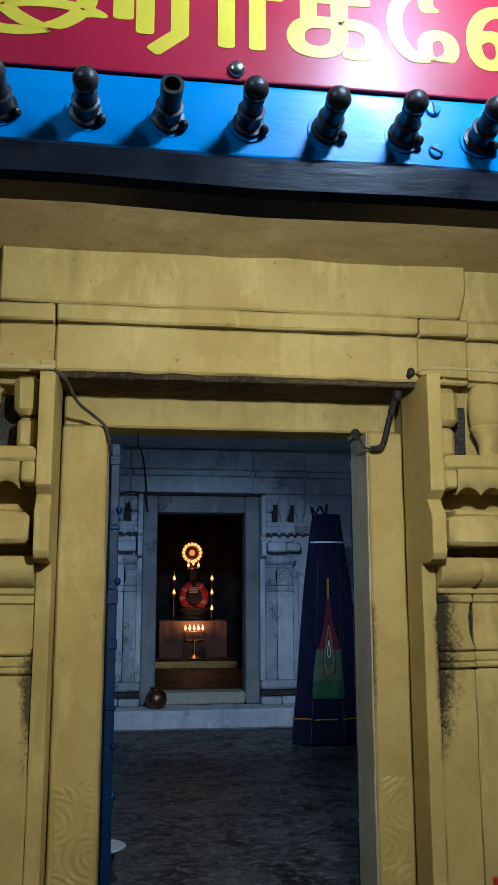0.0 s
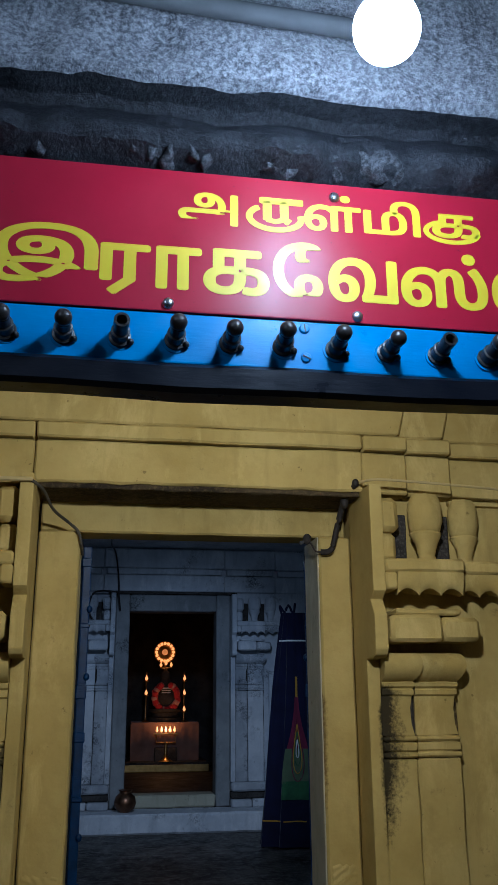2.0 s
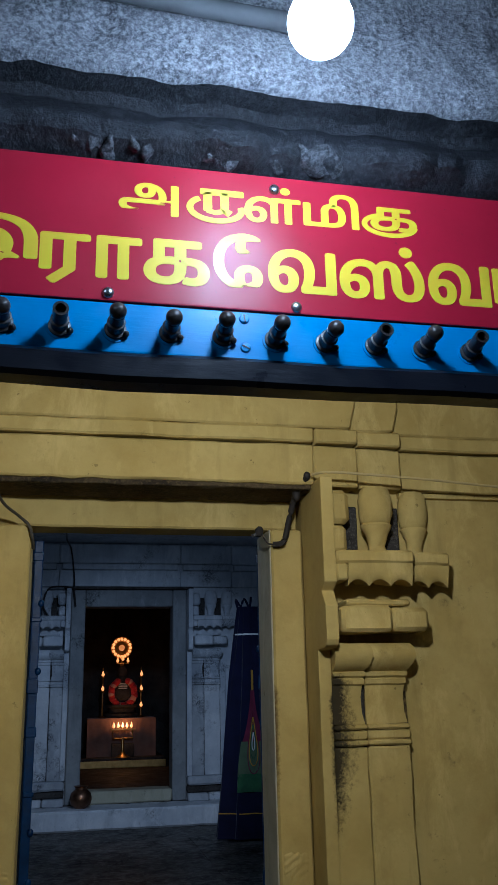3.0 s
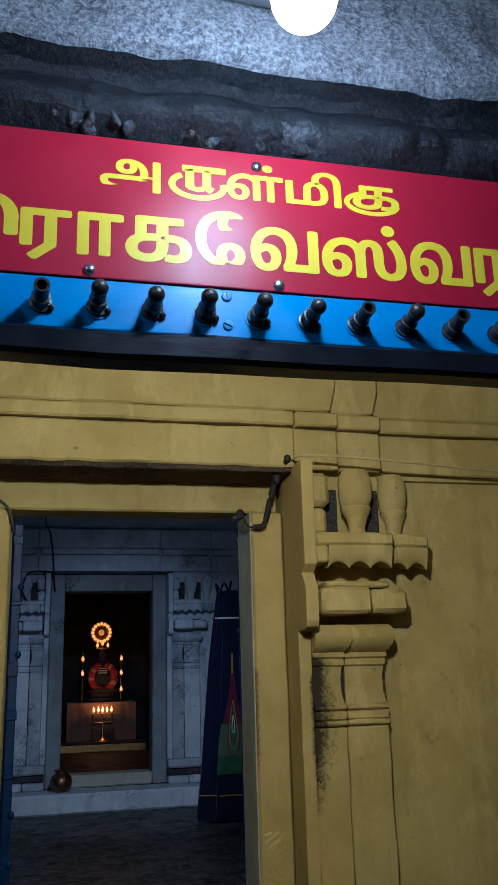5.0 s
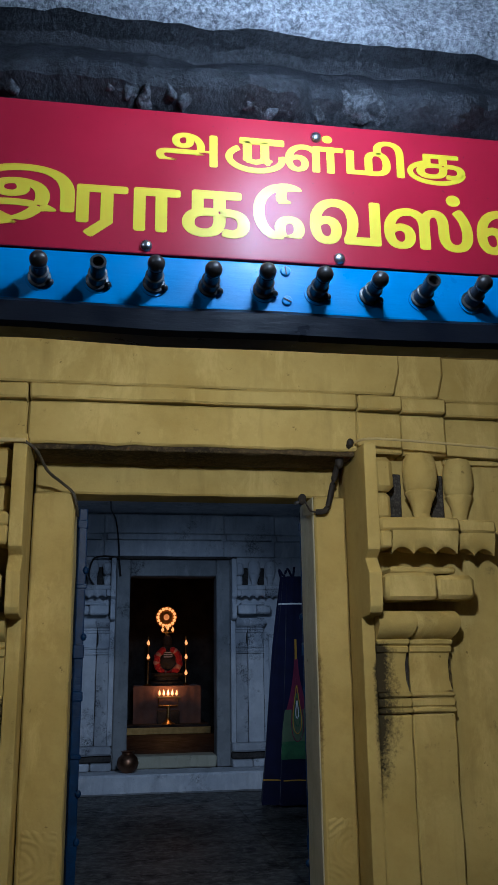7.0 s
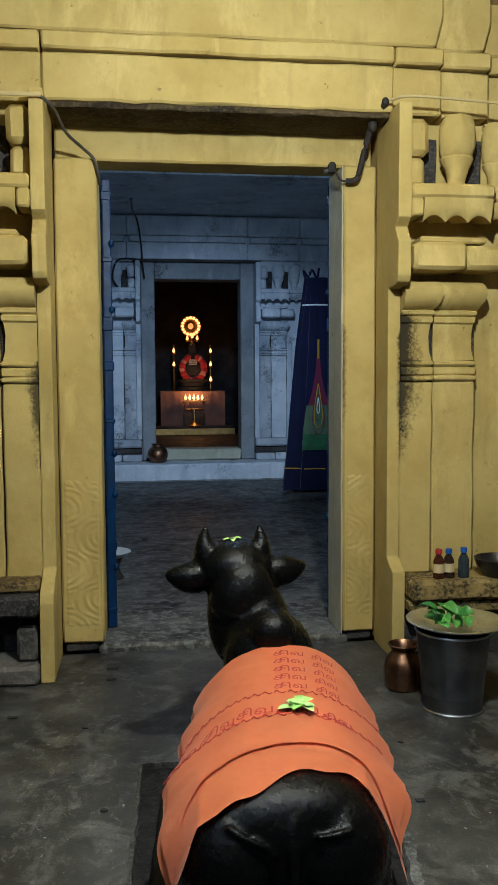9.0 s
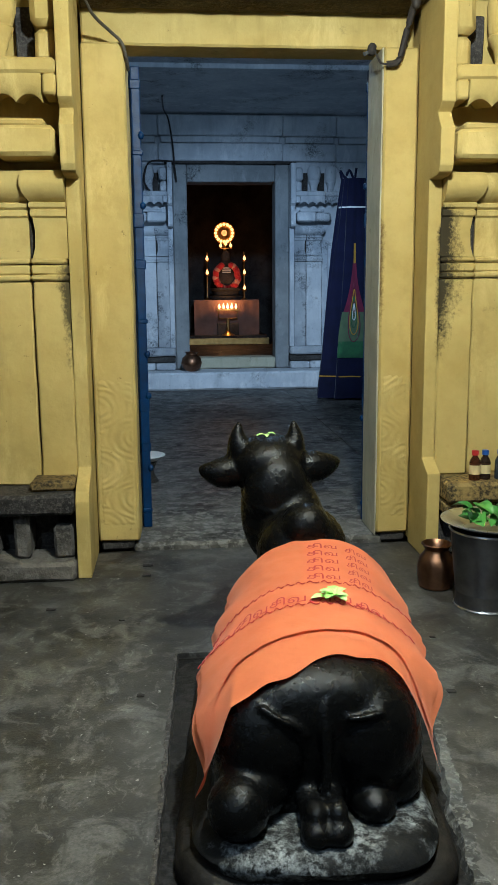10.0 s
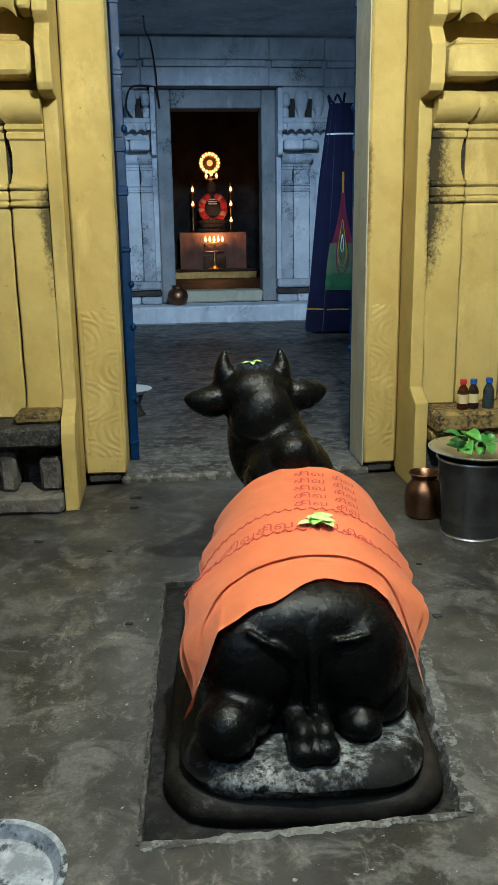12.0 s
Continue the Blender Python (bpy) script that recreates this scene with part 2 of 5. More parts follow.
SIGN_RED = sign_red()
SIGN_YELLOW = enamel("yellow_sign_paint", (0.80, 0.60, 0.026), (0.71, 0.51, 0.018), 0.42, 0.03)
BLUE = enamel("blue_enamel_board", (0.012, 0.27, 0.62), (0.008, 0.20, 0.50), 0.34, 0.14)
BLACK_PAINT = enamel("black_enamel_timber", (0.005, 0.006, 0.010), (0.011, 0.012, 0.017), 0.33, 0.2, 0.3)
DOOR_BLUE = enamel("dark_blue_door_paint", (0.004, 0.034, 0.12), (0.003, 0.012, 0.04), 0.36, 0.6, 0.2)
RUSTY_IRON = enamel("sooty_iron", (0.010, 0.008, 0.007), (0.03, 0.021, 0.015), 0.7, 0.4)
IRON = enamel("black_iron", (0.012, 0.011, 0.011), (0.04, 0.033, 0.028), 0.35, 0.3)
CABLE = enamel("dusty_grey_conduit", (0.085, 0.09, 0.095), (0.055, 0.057, 0.06), 0.75, 0.2)
CABLE_BROWN = enamel("dull_brown_conduit", (0.09, 0.075, 0.05), (0.025, 0.021, 0.016), 0.7, 0.3)
CABLE_YELLOW = enamel("overpainted_conduit", (0.52, 0.40, 0.16), (0.38, 0.3, 0.14), 0.6, 0.2)


def metal(name, colour, dark, rough):
    m = Mat(name, rough, 1.0)
    m.colour(m.mix(m.ramp(m.noise(9, 6, 0.65), 0.35, 0.75), colour, dark))
    m.rough(m.ramp(m.noise(40, 4, 0.6, (1, 1, 0.1)), 0.3, 0.7, rough - 0.08, rough + 0.15))
    m.bump(m.noise(60, 3), 0.05, 0.003)
    return m.m


STEEL = metal("scuffed_steel", (0.72, 0.72, 0.71), (0.5, 0.5, 0.5), 0.32)
STEEL_DULL = metal("dull_dark_steel", (0.22, 0.22, 0.23), (0.10, 0.10, 0.11), 0.38)
COPPER = metal("tarnished_copper", (0.28, 0.15, 0.085), (0.12, 0.06, 0.035), 0.38)
BRASS = metal("old_brass", (0.5, 0.33, 0.12), (0.25, 0.15, 0.05), 0.35)
SCREW = metal("zinc_screw", (0.6, 0.6, 0.6), (0.35, 0.35, 0.35), 0.3)


def cloth(name, base, shade, rough=0.85):
    m = Mat(name, rough, spec=0.2)
    m.colour(m.mix(m.ramp(m.noise(6, 5), 0.35, 0.7), base, shade))
    m.b.inputs["Sheen Weight"].default_value = 0.15
    m.bump(m.noise(10, 4), 0.3, 0.012).bump(m.noise(420, 2, 0.5), 0.25, 0.001)
    return m.m


ORANGE = cloth("orange_cotton", (0.82, 0.265, 0.105), (0.70, 0.205, 0.075))
RED_PRINT = cloth("red_print", (0.42, 0.025, 0.02), (0.47, 0.04, 0.03))
NAVY = cloth("navy_cloth", (0.005, 0.006, 0.030), (0.003, 0.0035, 0.018))
MAGENTA = cloth("magenta_cloth", (0.17, 0.018, 0.045), (0.09, 0.01, 0.03))
GREEN_CLOTH = cloth("green_cloth", (0.045, 0.14, 0.05), (0.02, 0.06, 0.03))
WHITE_CLOTH = cloth("faded_rose_cloth", (0.30, 0.17, 0.13), (0.22, 0.12, 0.09))
GARLAND = cloth("rose_garland", (0.55, 0.035, 0.04), (0.36, 0.02, 0.025))
PALE_ROSE = cloth("pale_rose_garland", (0.62, 0.30, 0.24), (0.5, 0.2, 0.16))
GOLD_CLOTH = cloth("ochre_stripe", (0.5, 0.28, 0.03), (0.4, 0.2, 0.02))


def leaf_green():
    m = Mat("fresh_leaf", 0.42)
    m.colour(m.mix(m.random(), (0.03, 0.15, 0.02), (0.10, 0.30, 0.05)))
    m.bump(m.noise(60, 3), 0.2, 0.002)
    return m.m


def pale_leaf():
    m = Mat("pale_leaf", 0.5)
    m.colour(m.mix(m.random(), (0.35, 0.62, 0.12), (0.52, 0.72, 0.26)))
    return m.m


def liquid(name, colour, rough=0.06):
    m = Mat(name, rough)
    m.b.inputs["Transmission Weight"].default_value = 0.55
    m.b.inputs["IOR"].default_value = 1.4
    m.colour(colour)
    return m.m


LEAF, PALE_LEAF = leaf_green(), pale_leaf()
OIL_DARK, OIL_BROWN, OIL_BLUE = liquid("brown_oil_bottle", (0.10, 0.03, 0.012)), liquid("dark_oil_bottle", (0.05, 0.03, 0.02)), liquid("smoky_bottle", (0.06, 0.08, 0.10))
CAP_RED, CAP_BLUE = enamel("red_cap", (0.45, 0.025, 0.02), (0.38, 0.02, 0.02)), enamel("blue_cap", (0.02, 0.09, 0.38), (0.015, 0.07, 0.3))
PAPER = enamel("cream_label", (0.6, 0.5, 0.25), (0.5, 0.4, 0.2), 0.6)
FLAME = Mat("flame").glow((1.0, 0.33, 0.075), 1.7).m
FLAME_SOFT = Mat("lit_lamp_ring").glow((1.0, 0.28, 0.06), 0.7).m
LED = Mat("lit_bulb").glow((0.70, 0.86, 1.0), BULB_GLOW).m
PLASTIC = enamel("white_plastic", (0.7, 0.7, 0.68), (0.6, 0.6, 0.58), 0.4, 0.05)


# ---- mesh helpers ----
from mathutils.geometry import tessellate_polygon  # noqa: E402


def finish(name, bm, material, parent=None, label="", smooth=False):
    mesh = bpy.data.meshes.new(name)
    bm.normal_update()
    bm.to_mesh(mesh)
    bm.free()
    for face in mesh.polygons:
        face.use_smooth = smooth
    if smooth:
        mesh.set_sharp_from_angle(angle=radians(38))
    mesh.materials.append(material)
    ob = new(name, mesh)
    if parent:
        ob.parent = parent
    return tagged(ob, label)


def part(name, bm, material, parent, label="", smooth=False):
    return finish(name, bm, material, parent, label, smooth)


def thing(name, label, category, group="", kind="", at=(0, 0, 0)):
    ob = new(name)
    ob.location = at
    return tagged(ob, label, category, group, kind)


def block(x0, x1, y0, y1, z0, z1, bevel=0.006, into=None, segments=2):
    """A bevelled box between the given bounds."""
    bm = bmesh.new()
    bmesh.ops.create_cube(bm, size=1)
    for v in bm.verts:
        v.co = Vector((x0 + (v.co.x + 0.5) * (x1 - x0), y0 + (v.co.y + 0.5) * (y1 - y0), z0 + (v.co.z + 0.5) * (z1 - z0)))
    if bevel:
        bmesh.ops.bevel(bm, geom=bm.edges[:], offset=bevel, segments=segments, affect="EDGES", profile=0.6)
    return joined(into, bm)


def joined(into, bm):
    if into is None:
        return bm
    mesh = bpy.data.meshes.new("tmp")
    bm.to_mesh(mesh)
    bm.free()
    into.from_mesh(mesh)
    bpy.data.meshes.remove(mesh)
    return into


def rough_block(x0, x1, y0, y1, z0, z1, cut=0.06, amount=0.006, bevel=0.012, seed=0.0, scale=7.0):
    """A hewn stone block: bevelled, subdivided and uneven."""
    bm = block(x0, x1, y0, y1, z0, z1, bevel, segments=1)
    long = [e for e in bm.edges if e.calc_length() > cut * 1.5]
    for _ in range(5):
        long = [e for e in bm.edges if e.calc_length() > cut * 1.6]
        if not long:
            break
        bmesh.ops.subdivide_edges(bm, edges=long, cuts=1, use_grid_fill=True)
    for v in bm.verts:
        p = v.co * scale + Vector((seed, seed * 1.7, 0))
        v.co += Vector((noise.noise(p), noise.noise(p + Vector((9, 3, 1))), noise.noise(p + Vector((2, 8, 5))))) * amount
    return bm


def prism(points, x0, x1, bevel=0.0, into=None):
    """A profile of (y, z) points swept along x."""
    bm = bmesh.new()
    a = [bm.verts.new((x0, y, z)) for y, z in points]
    b = [bm.verts.new((x1, y, z)) for y, z in points]
    n = len(points)
    for i in range(n):
        bm.faces.new((a[i], a[(i + 1) % n], b[(i + 1) % n], b[i]))
    bm.faces.new(a[::-1]), bm.faces.new(b)
    bmesh.ops.recalc_face_normals(bm, faces=bm.faces[:])
    if bevel:
        bmesh.ops.bevel(bm, geom=bm.edges[:], offset=bevel, segments=2, affect="EDGES", profile=0.6)
    return joined(into, bm)


def lathe(profile, x=0.0, y=0.0, z=0.0, sides=32, into=None):
    """A profile of (radius, height) turned about a vertical axis."""
    bm = bmesh.new()
    rings = []
    for r, h in profile:
        rings.append([bm.verts.new((x + max(r, 1e-4) * math.cos(2 * math.pi * k / sides), y + max(r, 1e-4) * math.sin(2 * math.pi * k / sides), z + h)) for k in range(sides)])
    for a, b in zip(rings, rings[1:]):
        for k in range(sides):
            bm.faces.new((a[k], a[(k + 1) % sides], b[(k + 1) % sides], b[k]))
    bm.faces.new(rings[0][::-1]), bm.faces.new(rings[-1])
    return joined(into, bm)


def tube(points, radius, sides=8, into=None):
    """A round bar along a line of points; radius may be a list."""
    bm = bmesh.new()
    pts = [Vector(p) for p in points]
    rings = []
    for i, p in enumerate(pts):
        way = (pts[min(i + 1, len(pts) - 1)] - pts[max(i - 1, 0)]).normalized()
        side = way.cross(Vector((0, 0, 1)) if abs(way.z) < 0.9 else Vector((1, 0, 0))).normalized()
        up = side.cross(way)
        r = radius[i] if isinstance(radius, (list, tuple)) else radius
        rings.append([bm.verts.new(p + (side * math.cos(2 * math.pi * k / sides) + up * math.sin(2 * math.pi * k / sides)) * r) for k in range(sides)])
    for a, b in zip(rings, rings[1:]):
        for k in range(sides):
            bm.faces.new((a[k], a[(k + 1) % sides], b[(k + 1) % sides], b[k]))
    bm.faces.new(rings[0][::-1]), bm.faces.new(rings[-1])
    bmesh.ops.recalc_face_normals(bm, faces=bm.faces[:])
    return joined(into, bm)


def curved(points, steps=6):
    """A smooth line through points."""
    p = [Vector(q) for q in points]
    p = [p[0] * 2 - p[1], *p, p[-1] * 2 - p[-2]]
    out = []
    for i in range(1, len(p) - 2):
        for s in range(steps):
            t = s / steps
            out.append(0.5 * (2 * p[i] + (p[i + 1] - p[i - 1]) * t + (2 * p[i - 1] - 5 * p[i] + 4 * p[i + 1] - p[i + 2]) * t * t + (3 * p[i] - p[i - 1] - 3 * p[i + 1] + p[i + 2]) * t ** 3))
    return out + [p[-2]]


def ball(centre, size, into=None, turn=None, u=24, v=16):
    bm = bmesh.new()
    bmesh.ops.create_uvsphere(bm, u_segments=u, v_segments=v, radius=1)
    m = Matrix.Translation(centre) @ (turn or Matrix()) @ Matrix.Diagonal((*size, 1))
    bmesh.ops.transform(bm, matrix=m, verts=bm.verts[:])
    return joined(into, bm)


def glyph(body, x0, x1, z0, z1):
    """The outline of built-in letters, fitted into a rectangle; x across, z up, at y = 0."""
    data = bpy.data.curves.new("glyph", "FONT")
    data.body, data.size = body, 1
    ob = new("glyph", data)
    bpy.context.view_layer.update()
    outline = ob.to_curve(bpy.context.evaluated_depsgraph_get())
    loops = []
    for spline in outline.splines:
        knots = spline.bezier_points
        loop = []
        for k in range(len(knots)):
            a, b = knots[k], knots[(k + 1) % len(knots)]
            for t in (0, 0.2, 0.4, 0.6, 0.8):
                p = a.co * (1 - t) ** 3 + 3 * a.handle_right * t * (1 - t) ** 2 + 3 * b.handle_left * t * t * (1 - t) + b.co * t ** 3
                if not loop or (p - loop[-1]).length > 1e-4:
                    loop.append(p.copy())
        loops.append(loop)
    ob.to_curve_clear()
    bpy.data.objects.remove(ob)
    bpy.data.curves.remove(data)
    areas = [sum(p.x * q.y - q.x * p.y for p, q in zip(loop, loop[1:] + loop[:1])) for loop in loops]
    sign_of = math.copysign(1, max(areas, key=abs))
    outer = [k for k, a in enumerate(areas) if a * sign_of > 0]

    def inside(p, loop):
        odd = False
        for a, b in zip(loop, loop[1:] + loop[:1]):
            if (a.y > p.y) != (b.y > p.y) and p.x < (b.x - a.x) * (p.y - a.y) / (b.y - a.y) + a.x:
                odd = not odd
        return odd

    xs, ys = [p.x for loop in loops for p in loop], [p.y for loop in loops for p in loop]
    bm = bmesh.new()
    for k in outer:
        group = [loops[k]] + [loops[n] for n in range(len(loops)) if n not in outer and inside(loops[n][0], loops[k])]
        flat = [p for loop in group for p in loop]
        verts = [bm.verts.new((x0 + (p.x - min(xs)) / (max(xs) - min(xs)) * (x1 - x0), 0, z0 + (p.y - min(ys)) / (max(ys) - min(ys)) * (z1 - z0))) for p in flat]
        for tri in tessellate_polygon(group):
            if len(set(tri)) == 3:
                bm.faces.new([verts[n] for n in tri])
    return bm


def ribbon(points, width, into=None):
    """A flat stroke in the x-z plane."""
    bm = bmesh.new()
    pts = [Vector((x, 0, z)) for x, z in points]
    rows = []
    for i, p in enumerate(pts):
        way = (pts[min(i + 1, len(pts) - 1)] - pts[max(i - 1, 0)]).normalized()
        side = Vector((-way.z, 0, way.x)) * width / 2
        rows.append((bm.verts.new(p + side), bm.verts.new(p - side)))
    for (a, b), (c, d) in zip(rows, rows[1:]):
        bm.faces.new((a, b, d, c))
    return joined(into, bm)


def raised(bm, y, depth):
    """Gives flat strokes a thickness towards the viewer."""
    for v in bm.verts:
        v.co.y = y
    made = bmesh.ops.extrude_face_region(bm, geom=bm.faces[:])
    for v in made["geom"]:
        if isinstance(v, bmesh.types.BMVert):
            v.co.y = y - depth
    bmesh.ops.recalc_face_normals(bm, faces=bm.faces[:])
    return bm


# ---- the outer hall: closed round the camera ----
floor = thing("floor", "worn grey stone paved floor", "floor", kind="structure")
wall_outer = thing("wall_south", "plain plastered hall walls", "wall", kind="structure")
for x0, x1, y0, y1 in ((-3.1, -3.0, -3.0, 3.0), (4.0, 4.1, -3.0, 3.0), (-3.1, 4.1, -3.1, -3.0)):
    part("wall_side", block(x0, x1, y0, y1, -0.1, 2.9, 0), LEDGE, wall_outer)
tagged(finish("ceiling", block(-3.1, 4.1, -3.1, 0.66, 2.8, 2.95, 0), GRANITE), "grey granite slab ceiling of the outer hall", "ceiling", kind="structure")
tagged(finish("ceiling_bay", rough_block(-3.0, 4.0, 0.728, 3.4, 2.595, 2.8, 0.08, 0.016, 0.01, 2.0, 5.0), YELLOW_CEILING, smooth=True), "yellow washed stone ceiling slabs", "ceiling", kind="structure")

# floor bed below the slabs
part("bed", block(-3.1, 4.1, -3.1, 3.3, -0.2, -0.03, 0), MORTAR, floor)

# ---- beam over the entrance with its granite eave ----
# the beam, its board, pegs, pipe and bulb are set out at a smaller unit and stand by this one matrix
BEAM = Matrix.Translation((-0.051, 0.0384, -0.432)) @ Matrix.Scale(1.31, 4)
beam = thing("beam", "black painted timber beam with a blue board under grey granite", "beam", kind="structure")
beam.matrix_basis = BEAM
part("timber", block(-2.25, 3.09, 0.475, 0.525, 1.725, 2.6, 0.004), BLACK_PAINT, beam)
part("lower_rail", rough_block(-1.4, 2.4, 0.436, 0.474, 1.647, 1.678, 0.05, 0.003, 0.005), BLACK_PAINT, beam, "chipped black rail", True)
part("blue_board", block(-1.4, 2.4, 0.4475, 0.474, 1.680, 1.7358, 0.002), BLUE, beam, "bright blue enamelled board")


def granite_face():
    """Rough hewn granite that overhangs the sign: a dark scalloped lip below, a paler face above."""
    upper, lower = bmesh.new(), bmesh.new()
    for bm, prof in ((lower, ((0.475, 1.898), (0.455, 1.908), (0.435, 1.925), (0.43, 1.945), (0.44, 1.965), (0.462, 1.985), (0.455, 1.998), (0.43, 2.006))),
                     (upper, ((0.43, 2.004), (0.415, 2.010), (0.418, 2.05), (0.428, 2.15), (0.438, 2.3), (0.45, 2.82)))):
        n = 420
        rows = []
        fine = []
        for (ya, za), (yb, zb) in zip(prof, prof[1:]):
            k = max(2, int(math.hypot(yb - ya, zb - za) / 0.012))
            fine += [(ya + (yb - ya) * i / k, za + (zb - za) * i / k) for i in range(k)]
        fine.append(prof[-1])
        for i in range(n + 1):
            x = -1.4 + 3.8 * i / n
            row = []
            for y, z in fine:
                p = Vector((x * 9, y * 9, z * 9))
                wave = noise.noise(p) * 0.010 + noise.noise(p * 3.3) * 0.006 + noise.noise(p * 9) * 0.003
                swell = math.sin(math.pi * min(1.0, max(0.0, (z - 1.905) / 0.048))) if bm is lower else 0
                lump = max(0.0, noise.noise(Vector((x * 9, 0, 3))) + 0.35)
                scallop = -0.030 * swell * lump * (0.45 + 0.55 * abs(math.sin(x * 66 + 2.2 * noise.noise(Vector((x * 9, 0, 7))))))
                row.append(bm.verts.new((x, y + wave + scallop, z + noise.noise(p * 1.7) * 0.004)))
            rows.append(row)
        for a, b in zip(rows, rows[1:]):
            for k in range(len(fine) - 1):
                bm.faces.new((a[k], a[k + 1], b[k + 1], b[k]))
    return lower, upper


low, up = granite_face()
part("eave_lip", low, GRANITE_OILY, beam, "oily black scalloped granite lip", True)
part("eave_face", up, GRANITE, beam, "rough pale grey granite face", True)


def eave_lump(x, z, wide, high):
    """A worn knob of the old carved edge."""
    bm = ball((x, 0.451, z), (wide * 1.25, 0.022, high * 1.15), u=30, v=20)
    for v in bm.verts:
        q = Vector((v.co.x * 60, v.co.y * 60, v.co.z * 60))
        v.co += Vector((noise.noise(q), noise.noise(q + Vector((4, 1, 7))), noise.noise(q + Vector((1, 9, 2))))) * 0.008
        v.co.z -= 0.006 * abs(math.sin(v.co.x * 95))
    part("worn_knob", bm, GRANITE_WORN, beam, "paler worn stone knob", True)


for x, z, wide, high in ((-0.62, 1.93, 0.03, 0.013), (-0.50, 1.928, 0.022, 0.012), (-0.33, 1.93, 0.034, 0.015), (-0.19, 1.928, 0.016, 0.012), (-0.06, 1.93, 0.03, 0.013), (0.045, 1.93, 0.018, 0.012),
                         (0.106, 1.932, 0.013, 0.012), (0.160, 1.946, 0.012, 0.007), (0.207, 1.928, 0.0085, 0.012), (0.229, 1.929, 0.0085, 0.013), (0.250, 1.928, 0.0085, 0.013), (0.270, 1.929, 0.009, 0.013),
                         (0.291, 1.928, 0.0085, 0.012), (0.371, 1.931, 0.024, 0.017), (0.435, 1.927, 0.010, 0.010), (0.480, 1.936, 0.030, 0.016), (0.575, 1.938, 0.030, 0.014), (0.64, 1.94, 0.024, 0.013),
                         (0.72, 1.935, 0.03, 0.015), (0.83, 1.93, 0.022, 0.013), (0.95, 1.935, 0.034, 0.014)):
    eave_lump(x, z, wide, high)

conduit = thing("conduit_pipe", "grey conduit pipe fixed along granite face", "pipe")
conduit.matrix_basis = BEAM
part("pipe", tube([(-1.4, 0.395, 2.112), (-0.2, 0.395, 2.098), (0.2, 0.395, 2.088), (0.34, 0.395, 2.080), (0.49, 0.395, 2.074)], 0.0115, 12), CABLE, conduit, smooth=True)
for x in (-0.75, -0.15):
    part("saddle", block(x - 0.01, x + 0.01, 0.355, 0.41, 2.08 if x > -0.5 else 2.088, 2.122, 0.004), STEEL_DULL, conduit)

bulb = thing("light_bulb", "lit round white bulb hanging on a cord", "light bulb")
bulb.matrix_basis = BEAM
part("globe", ball(BULB, (0.0295, 0.0295, 0.031)), LED, bulb, "glowing white globe", True)
part("holder", tube([(BULB[0], BULB[1], BULB[2] + 0.029), (BULB[0], BULB[1], BULB[2] + 0.07)], [0.011, 0.010], 16), IRON, bulb, "dark holder", True)
part("cord", tube([(BULB[0], BULB[1], BULB[2] + 0.07), (BULB[0], BULB[1], 2.467)], 0.003, 6), IRON, bulb, "thin black cord")

# ---- painted name board ----
sign = thing("sign_board", "red name board with yellow Tamil lettering", "sign")
sign.matrix_basis = BEAM
part("board", block(-1.3, 2.1, 0.445, 0.4565, 1.7365, 1.905, 0.0015), SIGN_RED, sign, "glossy red painted sheet")
LETTER_Y, LETTER_DROP = 0.44495, 0.0035


def letter(make, bold):
    """One painted letter; shifted copies of its outline thicken the stroke."""
    whole = bmesh.new()
    for k in range(9):
        a, r = 2 * math.pi * k / 8, (0 if k == 8 else bold)
        bm = raised(make(), LETTER_Y, 0.0002 + 0.00004 * k)
        bmesh.ops.translate(bm, vec=(r * math.cos(a), 0, r * 0.6 * math.sin(a) - LETTER_DROP), verts=bm.verts[:])
        joined(whole, bm)
    part("letter", whole, SIGN_YELLOW, sign)


BOLD1, BOLD2 = 0.0017, 0.0027
for body, x0, x1, z0, z1 in (("அ", 0.261, 0.323, 1.846, 1.883), ("ள்", 0.400, 0.462, 1.849, 1.894), ("மி", 0.468, 0.531, 1.851, 1.893)):
    letter(lambda: glyph(body, x0, x1, z0, z1), BOLD1)
for body, x0, x1, z0, z1 in (("இ", 0.069, 0.177, 1.762, 1.832), ("ர", 0.180, 0.231, 1.755, 1.814), ("ா", 0.238, 0.285, 1.765, 1.815),
                             ("க", 0.288, 0.358, 1.763, 1.817), ("ே", 0.363, 0.418, 1.763, 1.832), ("வ", 0.424, 0.501, 1.764, 1.818),
                             ("ஸ்", 0.506, 0.606, 1.764, 1.833), ("வ", 0.612, 0.688, 1.764, 1.818), ("ர", 0.693, 0.742, 1.755, 1.816),
                             ("ர்", 0.752, 0.802, 1.755, 1.834)):
    letter(lambda: glyph(body, x0 + 0.002, x1 - 0.002, z0 + 0.0015, z1 - 0.0015), BOLD2)
# the two joined letters of the upper row: a stem letter with a sweep round its foot
def ru_letter():
    bm = ribbon([(0.350, 1.8805), (0.396, 1.8805)], 0.006)
    ribbon([(0.357, 1.880), (0.357, 1.857)], 0.0065, bm)
    ribbon([(0.376, 1.880), (0.376, 1.859), (0.381, 1.855)], 0.0065, bm)
    ribbon([(0.357, 1.857), (0.366, 1.855), (0.376, 1.858)], 0.004, bm)
    return ribbon([(0.366 + 0.029 * math.cos(a), 1.860 + 0.015 * math.sin(a)) for a in np.linspace(2.3, 6.5, 28)], 0.0045, bm)


